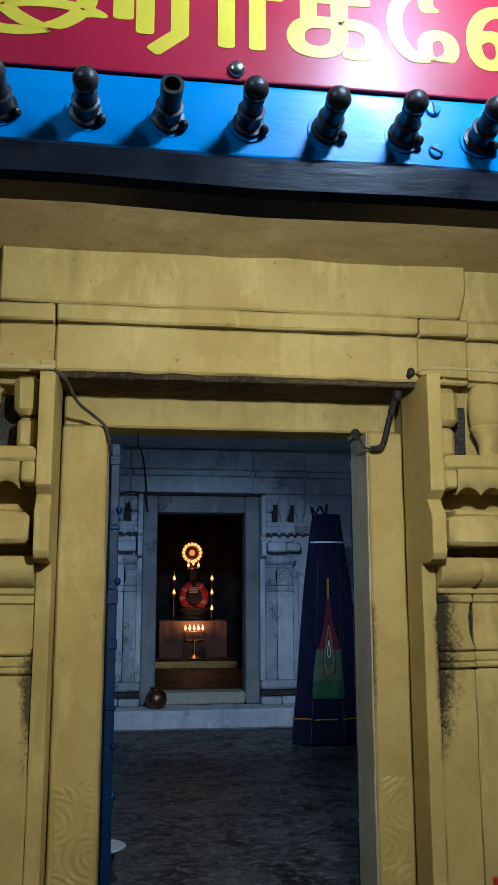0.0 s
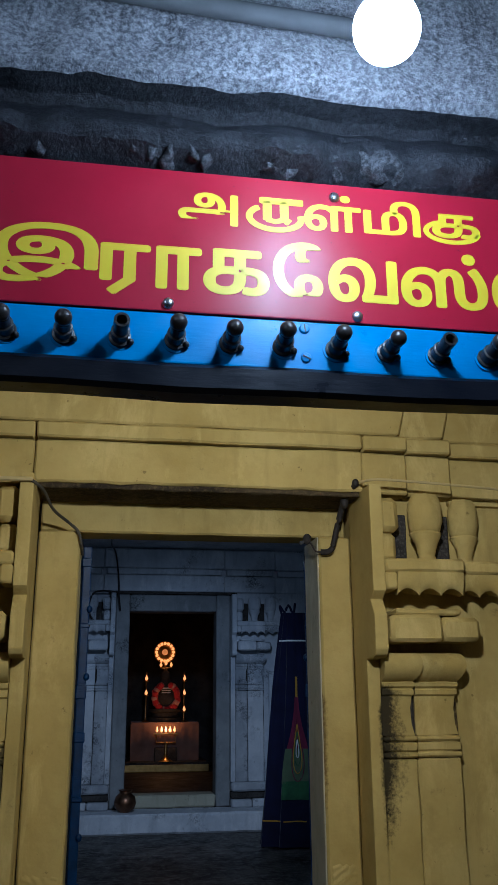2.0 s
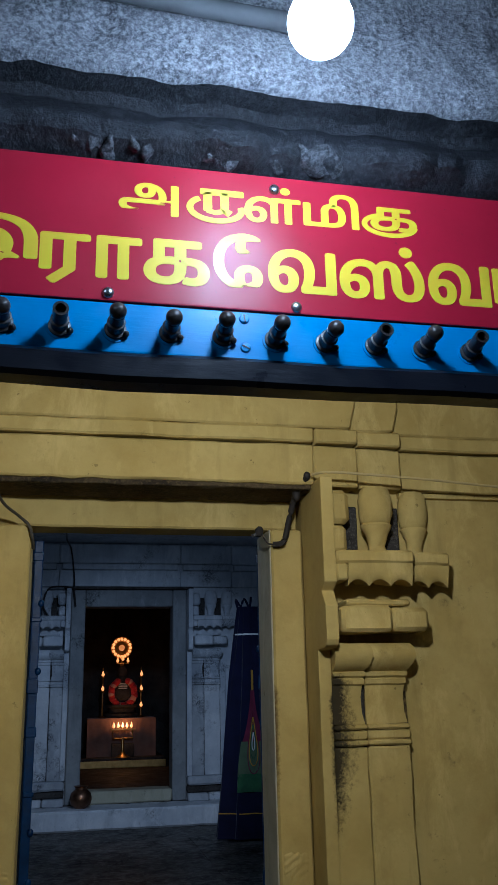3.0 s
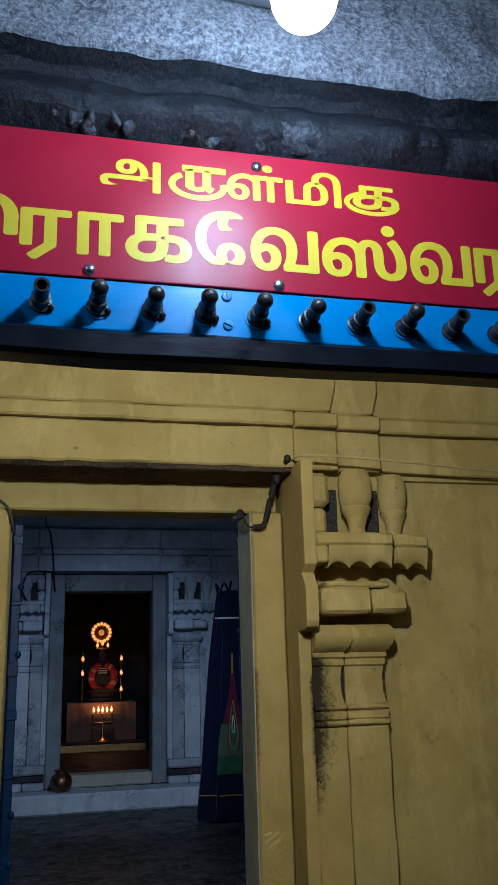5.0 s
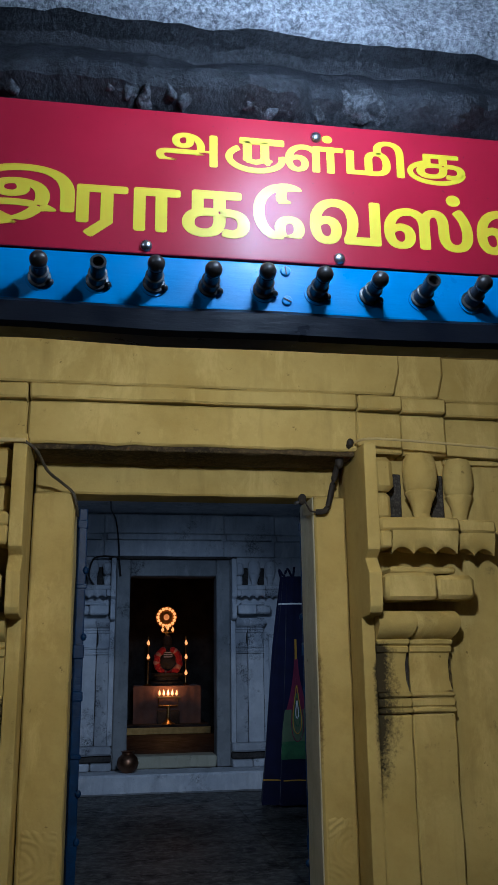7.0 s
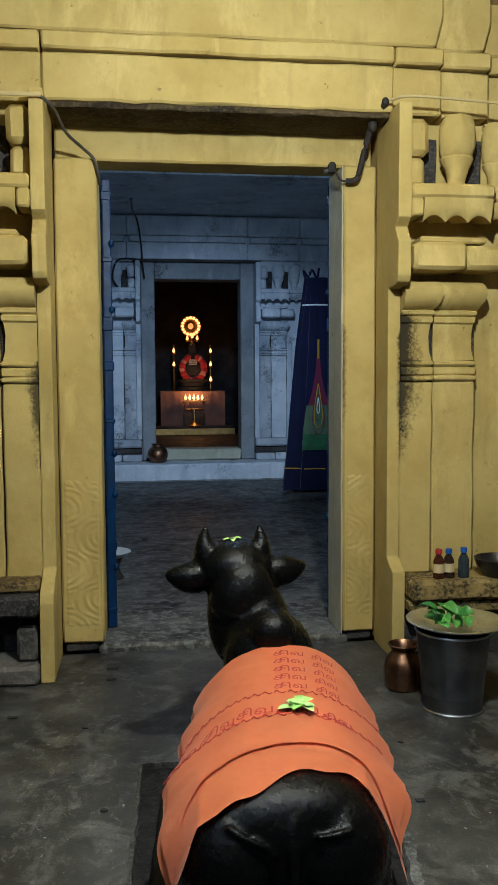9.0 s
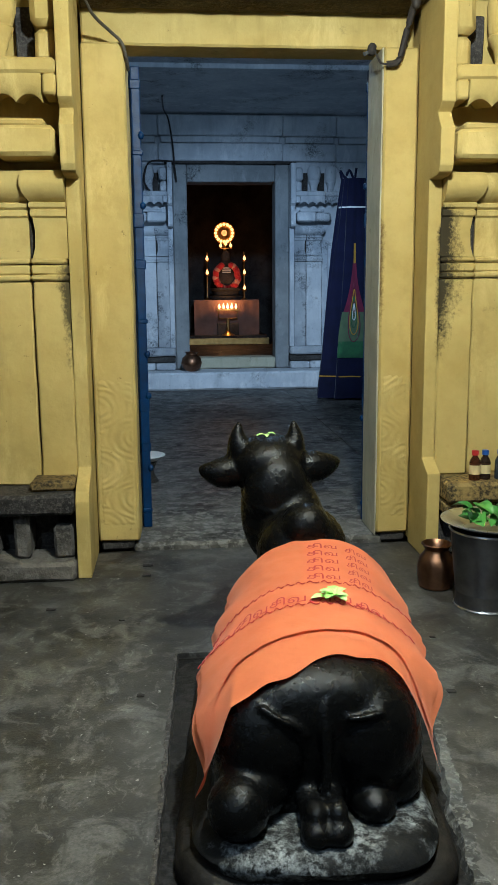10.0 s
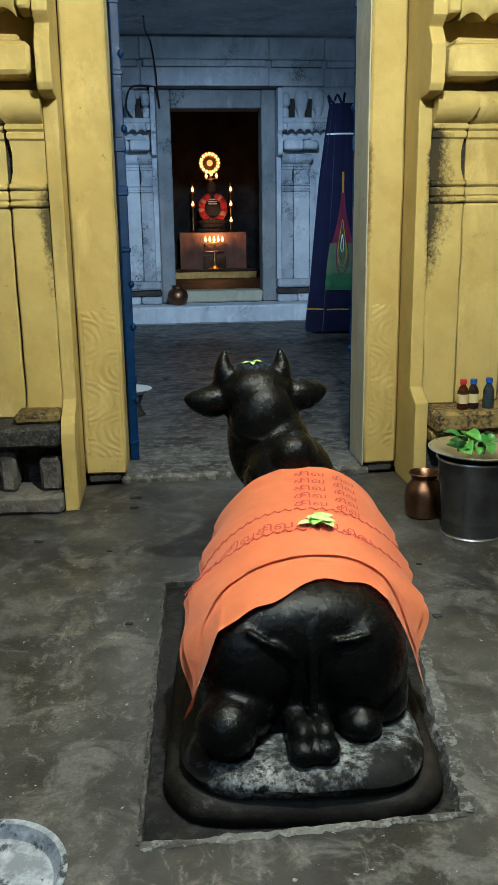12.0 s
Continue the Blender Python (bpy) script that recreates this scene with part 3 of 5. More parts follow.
def ku_letter():
    bm = glyph("க", 0.548, 0.602, 1.853, 1.882)
    return ribbon([(0.570 + 0.031 * math.cos(a), 1.860 + 0.013 * math.sin(a)) for a in np.linspace(2.0, 6.2, 26)], 0.0035, bm)


letter(ru_letter, BOLD1)
letter(ku_letter, BOLD1)
for x, z in ((-0.16, 1.749), (0.251, 1.745), (0.454, 1.744), (0.86, 1.746), (0.433, 1.888), (-0.3, 1.89), (1.1, 1.888)):
    part("screw", ball((x, 0.444, z), (0.0062, 0.004, 0.0062), u=14, v=8), SCREW, sign, "round zinc screw head", True)


def peg(open_end):
    """A turned iron peg on a plate, with a small bolt; some have lost their ball."""
    ob = thing("iron_peg", "black iron peg with missing ball on blue board" if open_end else "black iron peg with round ball on blue board", "peg", "pegs along the board")
    m = Matrix.Rotation(radians(82), 4, "X")
    shaft = lathe([(0.0, 0), (0.0135, 0), (0.0135, 0.003), (0.0105, 0.004), (0.0098, 0.014), (0.0115, 0.015), (0.0115, 0.018), (0.0092, 0.019), (0.0082, 0.031), (0.0095, 0.032), (0.0095, 0.035)]
                  + ([(0.0095, 0.044), (0.0065, 0.044), (0.0062, 0.033), (0, 0.033)] if open_end else [(0.006, 0.036), (0, 0.036)]), sides=20)
    bmesh.ops.transform(shaft, matrix=m, verts=shaft.verts[:])
    part("shaft", shaft, IRON, ob, smooth=True)
    if not open_end:
        part("knob", ball((0, -0.041, 0.0058), (0.0105, 0.0105, 0.0105), u=18, v=12), IRON, ob, "polished black ball", True)
    bolt = ball((0.013, -0.004, -0.006), (0.0042, 0.005, 0.0042), u=10, v=8)
    part("bolt", bolt, IRON, ob, smooth=True)
    part("plate", plate_disc(), BLUE, ob)
    return ob


def plate_disc():
    bm = lathe([(0, 0), (0.0165, 0), (0.0165, 0.0012), (0, 0.0012)], sides=24)
    bmesh.ops.transform(bm, matrix=Matrix.Rotation(radians(90), 4, "X"), verts=bm.verts[:])
    return bm


solid, hollow = peg(False), peg(True)
PEG0, PEG_STEP, PEG_Z = 0.1465, 0.0565, 1.7045
first_solid = first_hollow = True
for k in range(-8, 20):
    m = BEAM @ pose(PEG0 + PEG_STEP * k, 0.4473, PEG_Z, random.uniform(-4, 4), 0, random.uniform(-3, 3)) @ Matrix.Scale(0.8, 4)
    if k in (1, 7, 9, -4):
        if first_hollow:
            hollow.matrix_basis, first_hollow = m, False
        else:
            copy_thing(hollow, m)
    elif first_solid:
        solid.matrix_basis, first_solid = m, False
    else:
        copy_thing(solid, m)
for x, z, turn in ((0.396, 1.727, 80), (0.397, 1.694, 25)):
    ob = thing("board_bolt", "small slotted screw painted over in blue board", "screw", "screws in the blue board")
    ob.matrix_basis = BEAM
    head = lathe([(0, 0), (0.0056, 0), (0.0056, 0.0012), (0.0046, 0.0022), (0, 0.0026)], sides=20)
    bmesh.ops.transform(head, matrix=Matrix.Translation((x, 0.4475, z)) @ Matrix.Rotation(radians(90), 4, "X"), verts=head.verts[:])
    part("head", head, BLUE, ob, smooth=True)
    slot = block(-0.0045, 0.0045, -0.0004, 0.0004, -0.0006, 0.0006, 0)
    bmesh.ops.transform(slot, matrix=Matrix.Translation((x, 0.4447, z)) @ Matrix.Rotation(radians(turn), 4, "Y"), verts=slot.verts[:])
    part("slot", slot, IRON, ob, "dark slot")

# ---- front wall with the doorway ----
wall = thing("wall_front", "yellow painted carved stone temple wall with doorway", "wall", kind="structure")
OL, OR, SOFFIT = -0.085, 1.222, 2.14
part("wall_body", block(1.24, 4.0, 2.97, 3.3, 0, 2.16, 0), YELLOW, wall)
part("wall_body", block(-3.0, -0.105, 2.97, 3.3, 0, 2.16, 0), YELLOW, wall)
# lintel courses over the doorway, stepped back towards the sides
LEVELS = ((2.14, 2.316, 0.0), (2.323, 2.387, -0.018), (2.393, 2.615, -0.004))
for n, (z0, z1, proud) in enumerate(LEVELS):
    for k, (x0, x1, y) in enumerate(((-0.098, 1.228, 2.850), (1.232, 1.425, 2.862), (1.429, 1.63, 2.885), (1.634, 4.0, 2.925), (-0.298, -0.102, 2.862), (-0.51, -0.302, 2.885), (-3.0, -0.514, 2.925))):
        if n == 1 and k > 0:
            y -= 0.004
        if n == 2 and k in (1, 4):
            continue
        if n == 2 and k == 0:
            x0, x1 = -0.298, 1.425
        bm = rough_block(x0, x1, y + proud, 3.3, z0, z1, 0.09, 0.004, 0.008, seed=n * 3 + k)
        if n == 2:
            for v in bm.verts:
                if v.co.z < 2.48 and (abs(v.co.x - 1.427) < 0.03 or abs(v.co.x - 1.632) < 0.03):
                    v.co.x -= 0.035 * ((2.48 - v.co.z) / 0.088) ** 2
        if n == 0 and k == 0:
            for v in bm.verts:
                if v.co.z < 2.17:
                    v.co.z += (0.016 * abs(noise.noise(Vector((v.co.x * 11, v.co.y * 5, 0)))) + 0.012 * abs(noise.noise(Vector((v.co.x * 31, v.co.y * 9, 4))))) * (1 if v.co.y < 2.9 else 0.3)
        part("course", bm, YELLOW, wall, smooth=True)
# ledge line below the courses at the sides
for x0, x1 in ((1.634, 4.0), (-3.0, -0.514)):
    part("course", block(x0, x1, 2.94, 3.0, 2.118, 2.139, 0.004), YELLOW, wall)


YELLOW_KIT = {"paint": YELLOW, "edge": YELLOW_SOOT_EDGE, "soot": YELLOW_SOOT, "soot_small": YELLOW_SOOT_SMALL, "worn": YELLOW_WORN, "label": "yellow carved stone pilasters with corbels and worn black grime", "group": "piers beside the doorway"}
WHITE_KIT = {"paint": WHITEWASH, "edge": WHITEWASH, "soot": WHITEWASH_SOOTY, "soot_small": WHITEWASH_SOOTY, "worn": WHITEWASH_SOOTY, "label": "pale blue limewashed stone pilasters with carved corbels", "group": "piers beside the shrine"}


def corbelled_pilaster(side, kit, foot=0.33):
    """The carved pier beside a doorway; side 1 to the right, -1 mirrored to the left."""
    ob = thing("pilaster", kit["label"], "pilaster", kit["group"], "structure")
    paint = kit["paint"]

    def px(x):
        return x if side > 0 else OL + OR - x

    def pb(name, x0, x1, y0, y1, z0, z1, bevel=0.008, mat=None, rough=True, seed=1.0):
        a, b = sorted((px(x0), px(x1)))
        bm = rough_block(a, b, y0, y1, z0, z1, 0.05, 0.0045, bevel, seed) if rough else block(a, b, y0, y1, z0, z1, bevel)
        return part(name, bm, mat or paint, ob, smooth=rough)

    def capital(x0, x1, y, mat):
        """Waisted neck, fillets and cushion, swelling outwards as it rises."""
        prof = ((0.004, 1.19, -0.004), (0.008, 1.23, -0.014), (0.008, 1.29, -0.017), (0.004, 1.335, -0.010), (-0.006, 1.342, -0.004), (-0.006, 1.360, -0.003), (-0.001, 1.365, -0.007), (-0.012, 1.373, 0.0),
                (-0.012, 1.386, 0.001), (-0.006, 1.391, -0.003), (-0.03, 1.402, 0.004), (-0.05, 1.42, 0.016), (-0.061, 1.445, 0.023), (-0.060, 1.466, 0.023), (-0.05, 1.486, 0.018), (-0.036, 1.498, 0.010))
        bm = bmesh.new()
        rows = []
        cuts = 9
        for dy, z, out in prof:
            row = []
            for k in range(cuts + 1):
                x = x0 + (x1 + out - x0) * k / cuts
                w = 0.004 * noise.noise(Vector((x * 22, z * 22, side * 5 + y)))
                row.append(bm.verts.new((px(x), y + dy + w, z + 0.5 * w)))
            row += [bm.verts.new((px(x1 + out), 2.975, z)), bm.verts.new((px(x0), 2.975, z))]
            rows.append(row)
        n = len(rows[0])
        for p, q in zip(rows, rows[1:]):
            for k in range(n):
                bm.faces.new((p[k], p[(k + 1) % n], q[(k + 1) % n], q[k]))
        bm.faces.new(rows[0][::-1]), bm.faces.new(rows[-1])
        bmesh.ops.recalc_face_normals(bm, faces=bm.faces[:])
        part("capital", bm, mat, ob, smooth=True)

    # upright slab that lines the reveal: foot, recessed middle, head notched where the corbels meet it
    a, b = sorted((px(OR), px(OR + 0.052)))
    slab = [(2.735, 0.0), (2.735, 0.24), (2.742, 0.295), (2.76, 0.33), (2.79, 0.352), (2.84, 0.372), (2.885, 0.40), (2.885, 1.474), (2.80, 1.478), (2.772, 1.488), (2.758, 1.51), (2.755, 1.64), (2.778, 1.668), (2.800, 1.70), (2.775, 1.716), (2.755, 1.73), (2.755, 2.155), (3.06, 2.155), (3.06, 0.0)]
    if side > 0:
        slab = [(max(y, 2.80), z) if z < 0.36 else (y, z) for y, z in slab]
    if foot < 0.3:
        slab = [(2.885, foot)] + slab[7:-1] + [(3.06, foot)]
    part("reveal_slab", prism(slab, a, b, 0.006), kit["edge"] if side > 0 else paint, ob)
    # two shafts with bands, necks and cushion capitals
    for n, (x0, x1, y, mat) in enumerate(((1.276, 1.409, 2.887, kit["soot"] if side > 0 else kit["soot_small"]), (1.417, 1.594, 2.905, paint))):
        pb("shaft", x0, x1, y, 2.975, foot, 1.105, 0.006, mat, seed=n + 2)
        pb("band", x0, x1 + 0.006, y - 0.010, 2.975, 1.108, 1.130, 0.007, mat, seed=n + 3)
        pb("band", x0, x1 + 0.003, y - 0.003, 2.975, 1.131, 1.166, 0.006, mat, seed=n + 4)
        pb("band", x0, x1 + 0.005, y - 0.008, 2.975, 1.168, 1.189, 0.007, mat, seed=n + 5)
        capital(x0, x1, y, mat)
        # dark strips that put gap shade and grime between the shafts as colour
        pb("groove_shade", x1 + 0.001, x1 + 0.007, y + 0.03, 2.976, foot, 1.19, 0.001, DARK_STONE, seed=n + 6)
        pb("groove_shade", x1 - 0.012, x1 + 0.007, y + 0.035, 2.977, 1.19, 1.40, 0.002, DARK_STONE if n == 0 else kit["worn"], seed=n + 7)
    # stepped brackets
    pb("bracket", 1.292, 1.503, 2.768, 2.975, 1.536, 1.640, 0.014)
    pb("bracket", 1.507, 1.672, 2.800, 2.975, 1.540, 1.636, 0.018, seed=4.0)
    pb("bracket_cap", 1.33, 1.60, 2.81, 2.975, 1.642, 1.668, 0.008, seed=5.0)
    # upper corbels with scalloped skirts
    for x0, x1, y in ((1.277, 1.604, 2.752), (1.609, 1.783, 2.805)):
        pb("corbel_lip", x0, x1, y, 2.975, 1.806, 1.858, 0.010, seed=x0)
        a, b = sorted((px(x0 + (0.05 if y < 2.8 else 0.0)), px(x1 - 0.004)))
        n = 48
        bm = bmesh.new()
        rows = []
        count = 3 if y < 2.8 else 2
        for i in range(n + 1):
            x = a + (b - a) * i / n
            wave = abs(math.sin(math.pi * count * i / n))
            z = 1.716 + 0.028 * wave ** 0.8
            rows.append([bm.verts.new(c) for c in ((x, y + 0.010, 1.806), (x, y + 0.014, 1.775), (x, y + 0.020 + 0.010 * (1 - wave), z + 0.012), (x, y + 0.034, z), (x, 2.975, z + 0.03), (x, 2.975, 1.806))])
        for p, q in zip(rows, rows[1:]):
            for k in range(6):
                bm.faces.new((p[k], p[(k + 1) % 6], q[(k + 1) % 6], q[k]))
        bm.faces.new(rows[0][::-1]), bm.faces.new(rows[-1])
        bmesh.ops.recalc_face_normals(bm, faces=bm.faces[:])
        part("corbel_skirt", bm, paint, ob, smooth=True)
    pb("corbel_end", 1.277, 1.325, 2.754, 2.90, 1.736, 1.805, 0.008)
    # row of carved pots under the courses: half blocks by the slab, a tapering urn, a shallow worn one
    pb("carved_block", 1.277, 1.352, 2.83, 2.975, 1.860, 1.972, 0.016, seed=2.2)
    pb("carved_block", 1.277, 1.366, 2.815, 2.975, 1.976, 2.118, 0.022, seed=3.2)
    urn = [(0.0, 0), (0.026, 0), (0.034, 0.012), (0.030, 0.03), (0.044, 0.075), (0.054, 0.108), (0.058, 0.118), (0.054, 0.126), (0.060, 0.136), (0.068, 0.17), (0.069, 0.22), (0.060, 0.255), (0.050, 0.28), (0.0, 0.282)]
    for x, y, wide in ((1.490, 2.865, 1.08), (1.690, 2.945, 0.95)):
        bm = lathe([(r * wide, h) for r, h in urn], 0, 0, 1.858, 18)
        for v in bm.verts:
            v.co.y *= 0.85
            v.co += Vector((px(x), y, 0)) + Vector((noise.noise(v.co * 24), noise.noise(v.co * 24 + Vector((5, 0, 0))), 0)) * 0.010
        part("carved_urn", bm, paint, ob, smooth=True)
    # dark plates between the urns: deep shade and soot given as colour
    for x0, x1 in ((1.368, 1.432), (1.552, 1.618)):
        pb("recess_shade", x0, x1, 2.935, 2.976, 1.858, 2.07, 0.004, DARK_STONE)
    if foot < 0.3:
        return ob
    # base courses
    pb("base_course", 1.277, 3.95, 2.715, 2.99, 0.252, 0.330, 0.012, DARK_STONE if side < 0 else kit["worn"])
    if side > 0:
        pb("base_course", 1.277, 3.95, 2.745, 2.99, 0.196, 0.250, 0.010, kit["worn"])
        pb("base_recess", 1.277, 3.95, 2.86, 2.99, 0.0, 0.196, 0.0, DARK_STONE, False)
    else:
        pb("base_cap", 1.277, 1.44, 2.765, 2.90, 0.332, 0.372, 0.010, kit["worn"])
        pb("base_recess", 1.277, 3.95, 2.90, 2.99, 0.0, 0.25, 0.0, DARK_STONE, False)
        pb("base_foot", 1.277, 3.95, 2.70, 2.99, 0.0, 0.075, 0.014, LEDGE)
        pb("base_block", 1.285, 1.36, 2.755, 2.92, 0.076, 0.20, 0.012, LEDGE)
        pb("base_block", 1.45, 1.51, 2.76, 2.92, 0.076, 0.25, 0.012, LEDGE)
        pb("base_block", 1.57, 1.75, 2.76, 2.92, 0.076, 0.20, 0.012, LEDGE)
    return ob


corbelled_pilaster(1, YELLOW_KIT)
corbelled_pilaster(-1, YELLOW_KIT)

# ---- door frame, sill and blue leaves ----
door_frame = thing("door_frame", "yellow painted stone door frame with carved scrolls", "door frame", kind="structure")
JY = 3.055
part("jamb", rough_block(-0.082, 0.087, JY, 3.30, 0.045, 1.99, 0.06, 0.003, 0.008, 3), YELLOW, door_frame, smooth=True)
part("jamb", rough_block(1.084, 1.220, JY, 3.30, 0.045, 1.99, 0.06, 0.003, 0.008, 5), YELLOW_RUST, door_frame, smooth=True)
part("head", rough_block(-0.082, 1.220, JY + 0.075, 3.30, 2.0, 2.139, 0.07, 0.003, 0.008, 7), YELLOW, door_frame, smooth=True)
# thin darker brown slab along the underside of the lintel
part("soffit", rough_block(-0.078, 1.216, 2.868, 3.126, 2.126, 2.152, 0.03, 0.006, 0.004, 2, 16.0), DARK_BROWN_STONE, door_frame, "dark brown ragged lintel underside", True)
part("footing", rough_block(-0.075, 0.06, JY + 0.02, 3.25, 0.0, 0.05, 0.04, 0.006, 0.01, 7), DARK_STONE, door_frame, smooth=True)
part("footing", rough_block(1.10, 1.215, JY + 0.02, 3.25, 0.0, 0.05, 0.04, 0.006, 0.01, 9), DARK_STONE, door_frame, smooth=True)


def scrolls(x0, x1, flip):
    """Low relief on the lower jamb: fans of fine ribs springing from alternate edges."""
    bm = bmesh.new()
    z0, z1, nx, nz = 0.10, 0.73, 44, 200
    rows = []
    for j in range(nz + 1):
        z = z0 + (z1 - z0) * j / nz
        row = []
        for i in range(nx + 1):
            x = x0 + (x1 - x0) * i / nx
            best = 9.0
            for k in range(6):
                ex = x0 if (k % 2 == 0) == (flip > 0) else x1
                best = min(best, math.hypot((x - ex) * 0.8, z - (0.10 + 0.126 * k)))
            rib = 0.5 + 0.5 * math.sin(best * 2 * math.pi / 0.024 + 2.0 * noise.noise(Vector((x * 25, z * 25, 0))))
            inside = min(1.0, i / 4, (nx - i) / 4, j / 8, (nz - j) / 8)
            row.append(bm.verts.new((x, JY + 0.004 - (0.0045 + 0.0028 * rib * (0.7 + noise.noise(Vector((x * 18, z * 18, 5))))) * inside, z)))
        rows.append(row)
    for a, b in zip(rows, rows[1:]):
        for k in range(nx):
            bm.faces.new((a[k], a[k + 1], b[k + 1], b[k]))
    return bm


part("liner", rough_block(1.078, 1.0845, JY + 0.012, 3.305, 0.03, 1.99, 0.08, 0.0015, 0.002, 2), GREYWASH, door_frame, "grey bare inner face", True)
part("carving", scrolls(-0.072, 0.078, 1), YELLOW, door_frame, smooth=True)
part("carving", scrolls(1.092, 1.212, -1), YELLOW, door_frame, smooth=True)
part("sill", rough_block(0.06, 1.11, 3.07, 3.62, -0.02, 0.028, 0.05, 0.005, 0.012, 4), SILL_STONE, door_frame, "worn grey stone sill", True)


def door_leaf(x, y, turn, width, side):
    """A leaf swung back into the inner hall; turn: degrees that it leans out from straight back."""
    ob = thing("door_leaf", "dark blue painted wooden door leaf standing open", "door", "leaves of the doorway", "structure")
    ob.matrix_basis = pose(x, y, 0, 0, 0, turn)
    part("panel", block(-0.019, 0.019, 0, width, 0.03, 1.97, 0.005), DOOR_BLUE, ob)
    for z in (0.3, 0.62, 0.80, 1.42, 1.7) if side > 0 else (0.5, 1.5):
        part("stud", ball((side * 0.018, 0.0, z), (0.013, 0.012, 0.016), u=12, v=8), DOOR_BLUE, ob, smooth=True)
    for k, z in enumerate((0.10, 0.37, 0.55, 0.93, 1.16, 1.33, 1.62, 1.88)):
        part("hinge_strap", rough_block(-0.022, 0.022, -0.004, 0.03, z, z + 0.02 + 0.02 * (k % 3), 0.012, 0.005, 0.004, k * 1.7), DOOR_BLUE, ob, smooth=True)
    for z in (0.35, 1.0, 1.6):
        part("rail", block(-0.025, 0.025, 0.06, width - 0.05, z, z + 0.10, 0.004), DOOR_BLUE, ob)
    return ob


door_leaf(0.112, 3.315, 8, 0.5, 1)
door_leaf(1.096, 3.32, -18, 0.5, -1)

# ---- cables and the iron hook at the doorway ----
cable_left = thing("cable", "overpainted cable along the yellow wall and door frame", "cable", "cables at the doorway")
part("run", tube(curved([(-0.7, 2.74, 2.10), (-0.42, 2.735, 2.118), (-0.2, 2.735, 2.122), (-0.09, 2.742, 2.125)]), 0.0085, 8), CABLE_YELLOW, cable_left, smooth=True)
# the drop has a darker, browner colour than the run
part("drop", tube(curved([(-0.10, 2.740, 2.125), (-0.055, 2.80, 2.10), (-0.02, 2.93, 2.05), (0.035, 3.03, 2.02), (0.075, 3.04, 1.985), (0.092, 3.045, 1.93), (0.095, 3.10, 1.90)]), 0.0062, 8), CABLE_BROWN, cable_left, "dull grey brown bare cable", True)
cable_right = thing("cable", "overpainted cable along the yellow wall courses", "cable", "cables at the doorway")
part("run", tube(curved([(1.20, 2.80, 2.172), (1.26, 2.742, 2.170), (1.45, 2.735, 2.162), (1.7, 2.74, 2.150), (2.2, 2.80, 2.135), (3.2, 2.9, 2.12)]), 0.0055, 8), CABLE_YELLOW, cable_right, smooth=True)
hook = thing("iron_hook", "black iron hinge bracket with loose wire on door frame", "bracket")
part("arm", tube(curved([(1.192, 2.838, 2.174), (1.18, 2.885, 2.145), (1.166, 2.93, 2.118), (1.148, 2.975, 2.03), (1.134, 3.01, 1.945), (1.118, 3.02, 1.922), (1.085, 3.03, 1.919)], 5), 0.0125, 8), RUSTY_IRON, hook, smooth=True)
part("boss", ball((1.192, 2.838, 2.176), (0.015, 0.014, 0.018), u=14, v=10), RUSTY_IRON, hook, smooth=True)
part("boss", ball((1.166, 2.925, 2.115), (0.018, 0.018, 0.03), u=14, v=10), RUSTY_IRON, hook, smooth=True)
part("wire", tube(curved([(1.085, 3.03, 1.919), (1.062, 3.03, 1.925), (1.045, 3.035, 1.955), (1.03, 3.04, 1.985)], 6), 0.004, 6), RUSTY_IRON, hook, "thin black wire", True)
socket = thing("junction_box", "small sooty cable box with pale stub at door frame corner", "junction box")
part("body", rough_block(1.016, 1.046, 3.035, 3.075, 1.958, 1.996, 0.015, 0.006, 0.008, 3, 30.0), RUSTY_IRON, socket, smooth=True)
part("stub", tube([(1.02, 3.05, 1.966), (1.0, 3.042, 1.958)], [0.006, 0.008], 12), CABLE, socket, "pale plastic stub", True)

# ---- inner room ----
inner = thing("wall_inner", "pale blue limewashed stone shrine wall with doorway", "wall", kind="structure")
IY = 9.3
FL, FR, FT = 0.285, 1.572, 2.44
floor_inner = thing("floor_inner", "dark worn stone floor of the inner hall", "floor", kind="structure")
part("bed", block(-1.6, 3.2, 3.3, 9.4, -0.2, -0.03, 0), DARK_STONE, floor_inner)
part("wall_side", block(-1.7, -1.6, 3.3, 9.6, -0.1, 3.6, 0), WHITEWASH, inner)
part("wall_side", block(3.2, 3.3, 3.3, 9.6, -0.1, 3.6, 0), WHITEWASH, inner)
part("wall_side", block(-3.0, 4.0, 3.302, 3.36, 2.15, 3.6, 0), WHITEWASH, inner)
part("wall_side", block(-1.7, 0.0, 3.302, 3.36, 0, 2.15, 0), WHITEWASH, inner)
part("wall_side", block(1.23, 3.3, 3.302, 3.36, 0, 2.15, 0), WHITEWASH, inner)
tagged(finish("ceiling_inner", block(-1.7, 3.3, 3.3, 9.6, 2.97, 3.2, 0), WHITEWASH), "blue grey washed stone ceiling of inner hall", "ceiling", kind="structure")
part("wall_body", block(-1.6, FL, IY + 0.06, IY + 0.4, 0, 2.97, 0), WHITEWASH, inner)
part("wall_body", block(FR, 3.2, IY + 0.06, IY + 0.4, 0, 2.97, 0), WHITEWASH, inner)
part("wall_body", block(FL, FR, IY + 0.06, IY + 0.4, 2.46, 2.97, 0), WHITEWASH, inner)
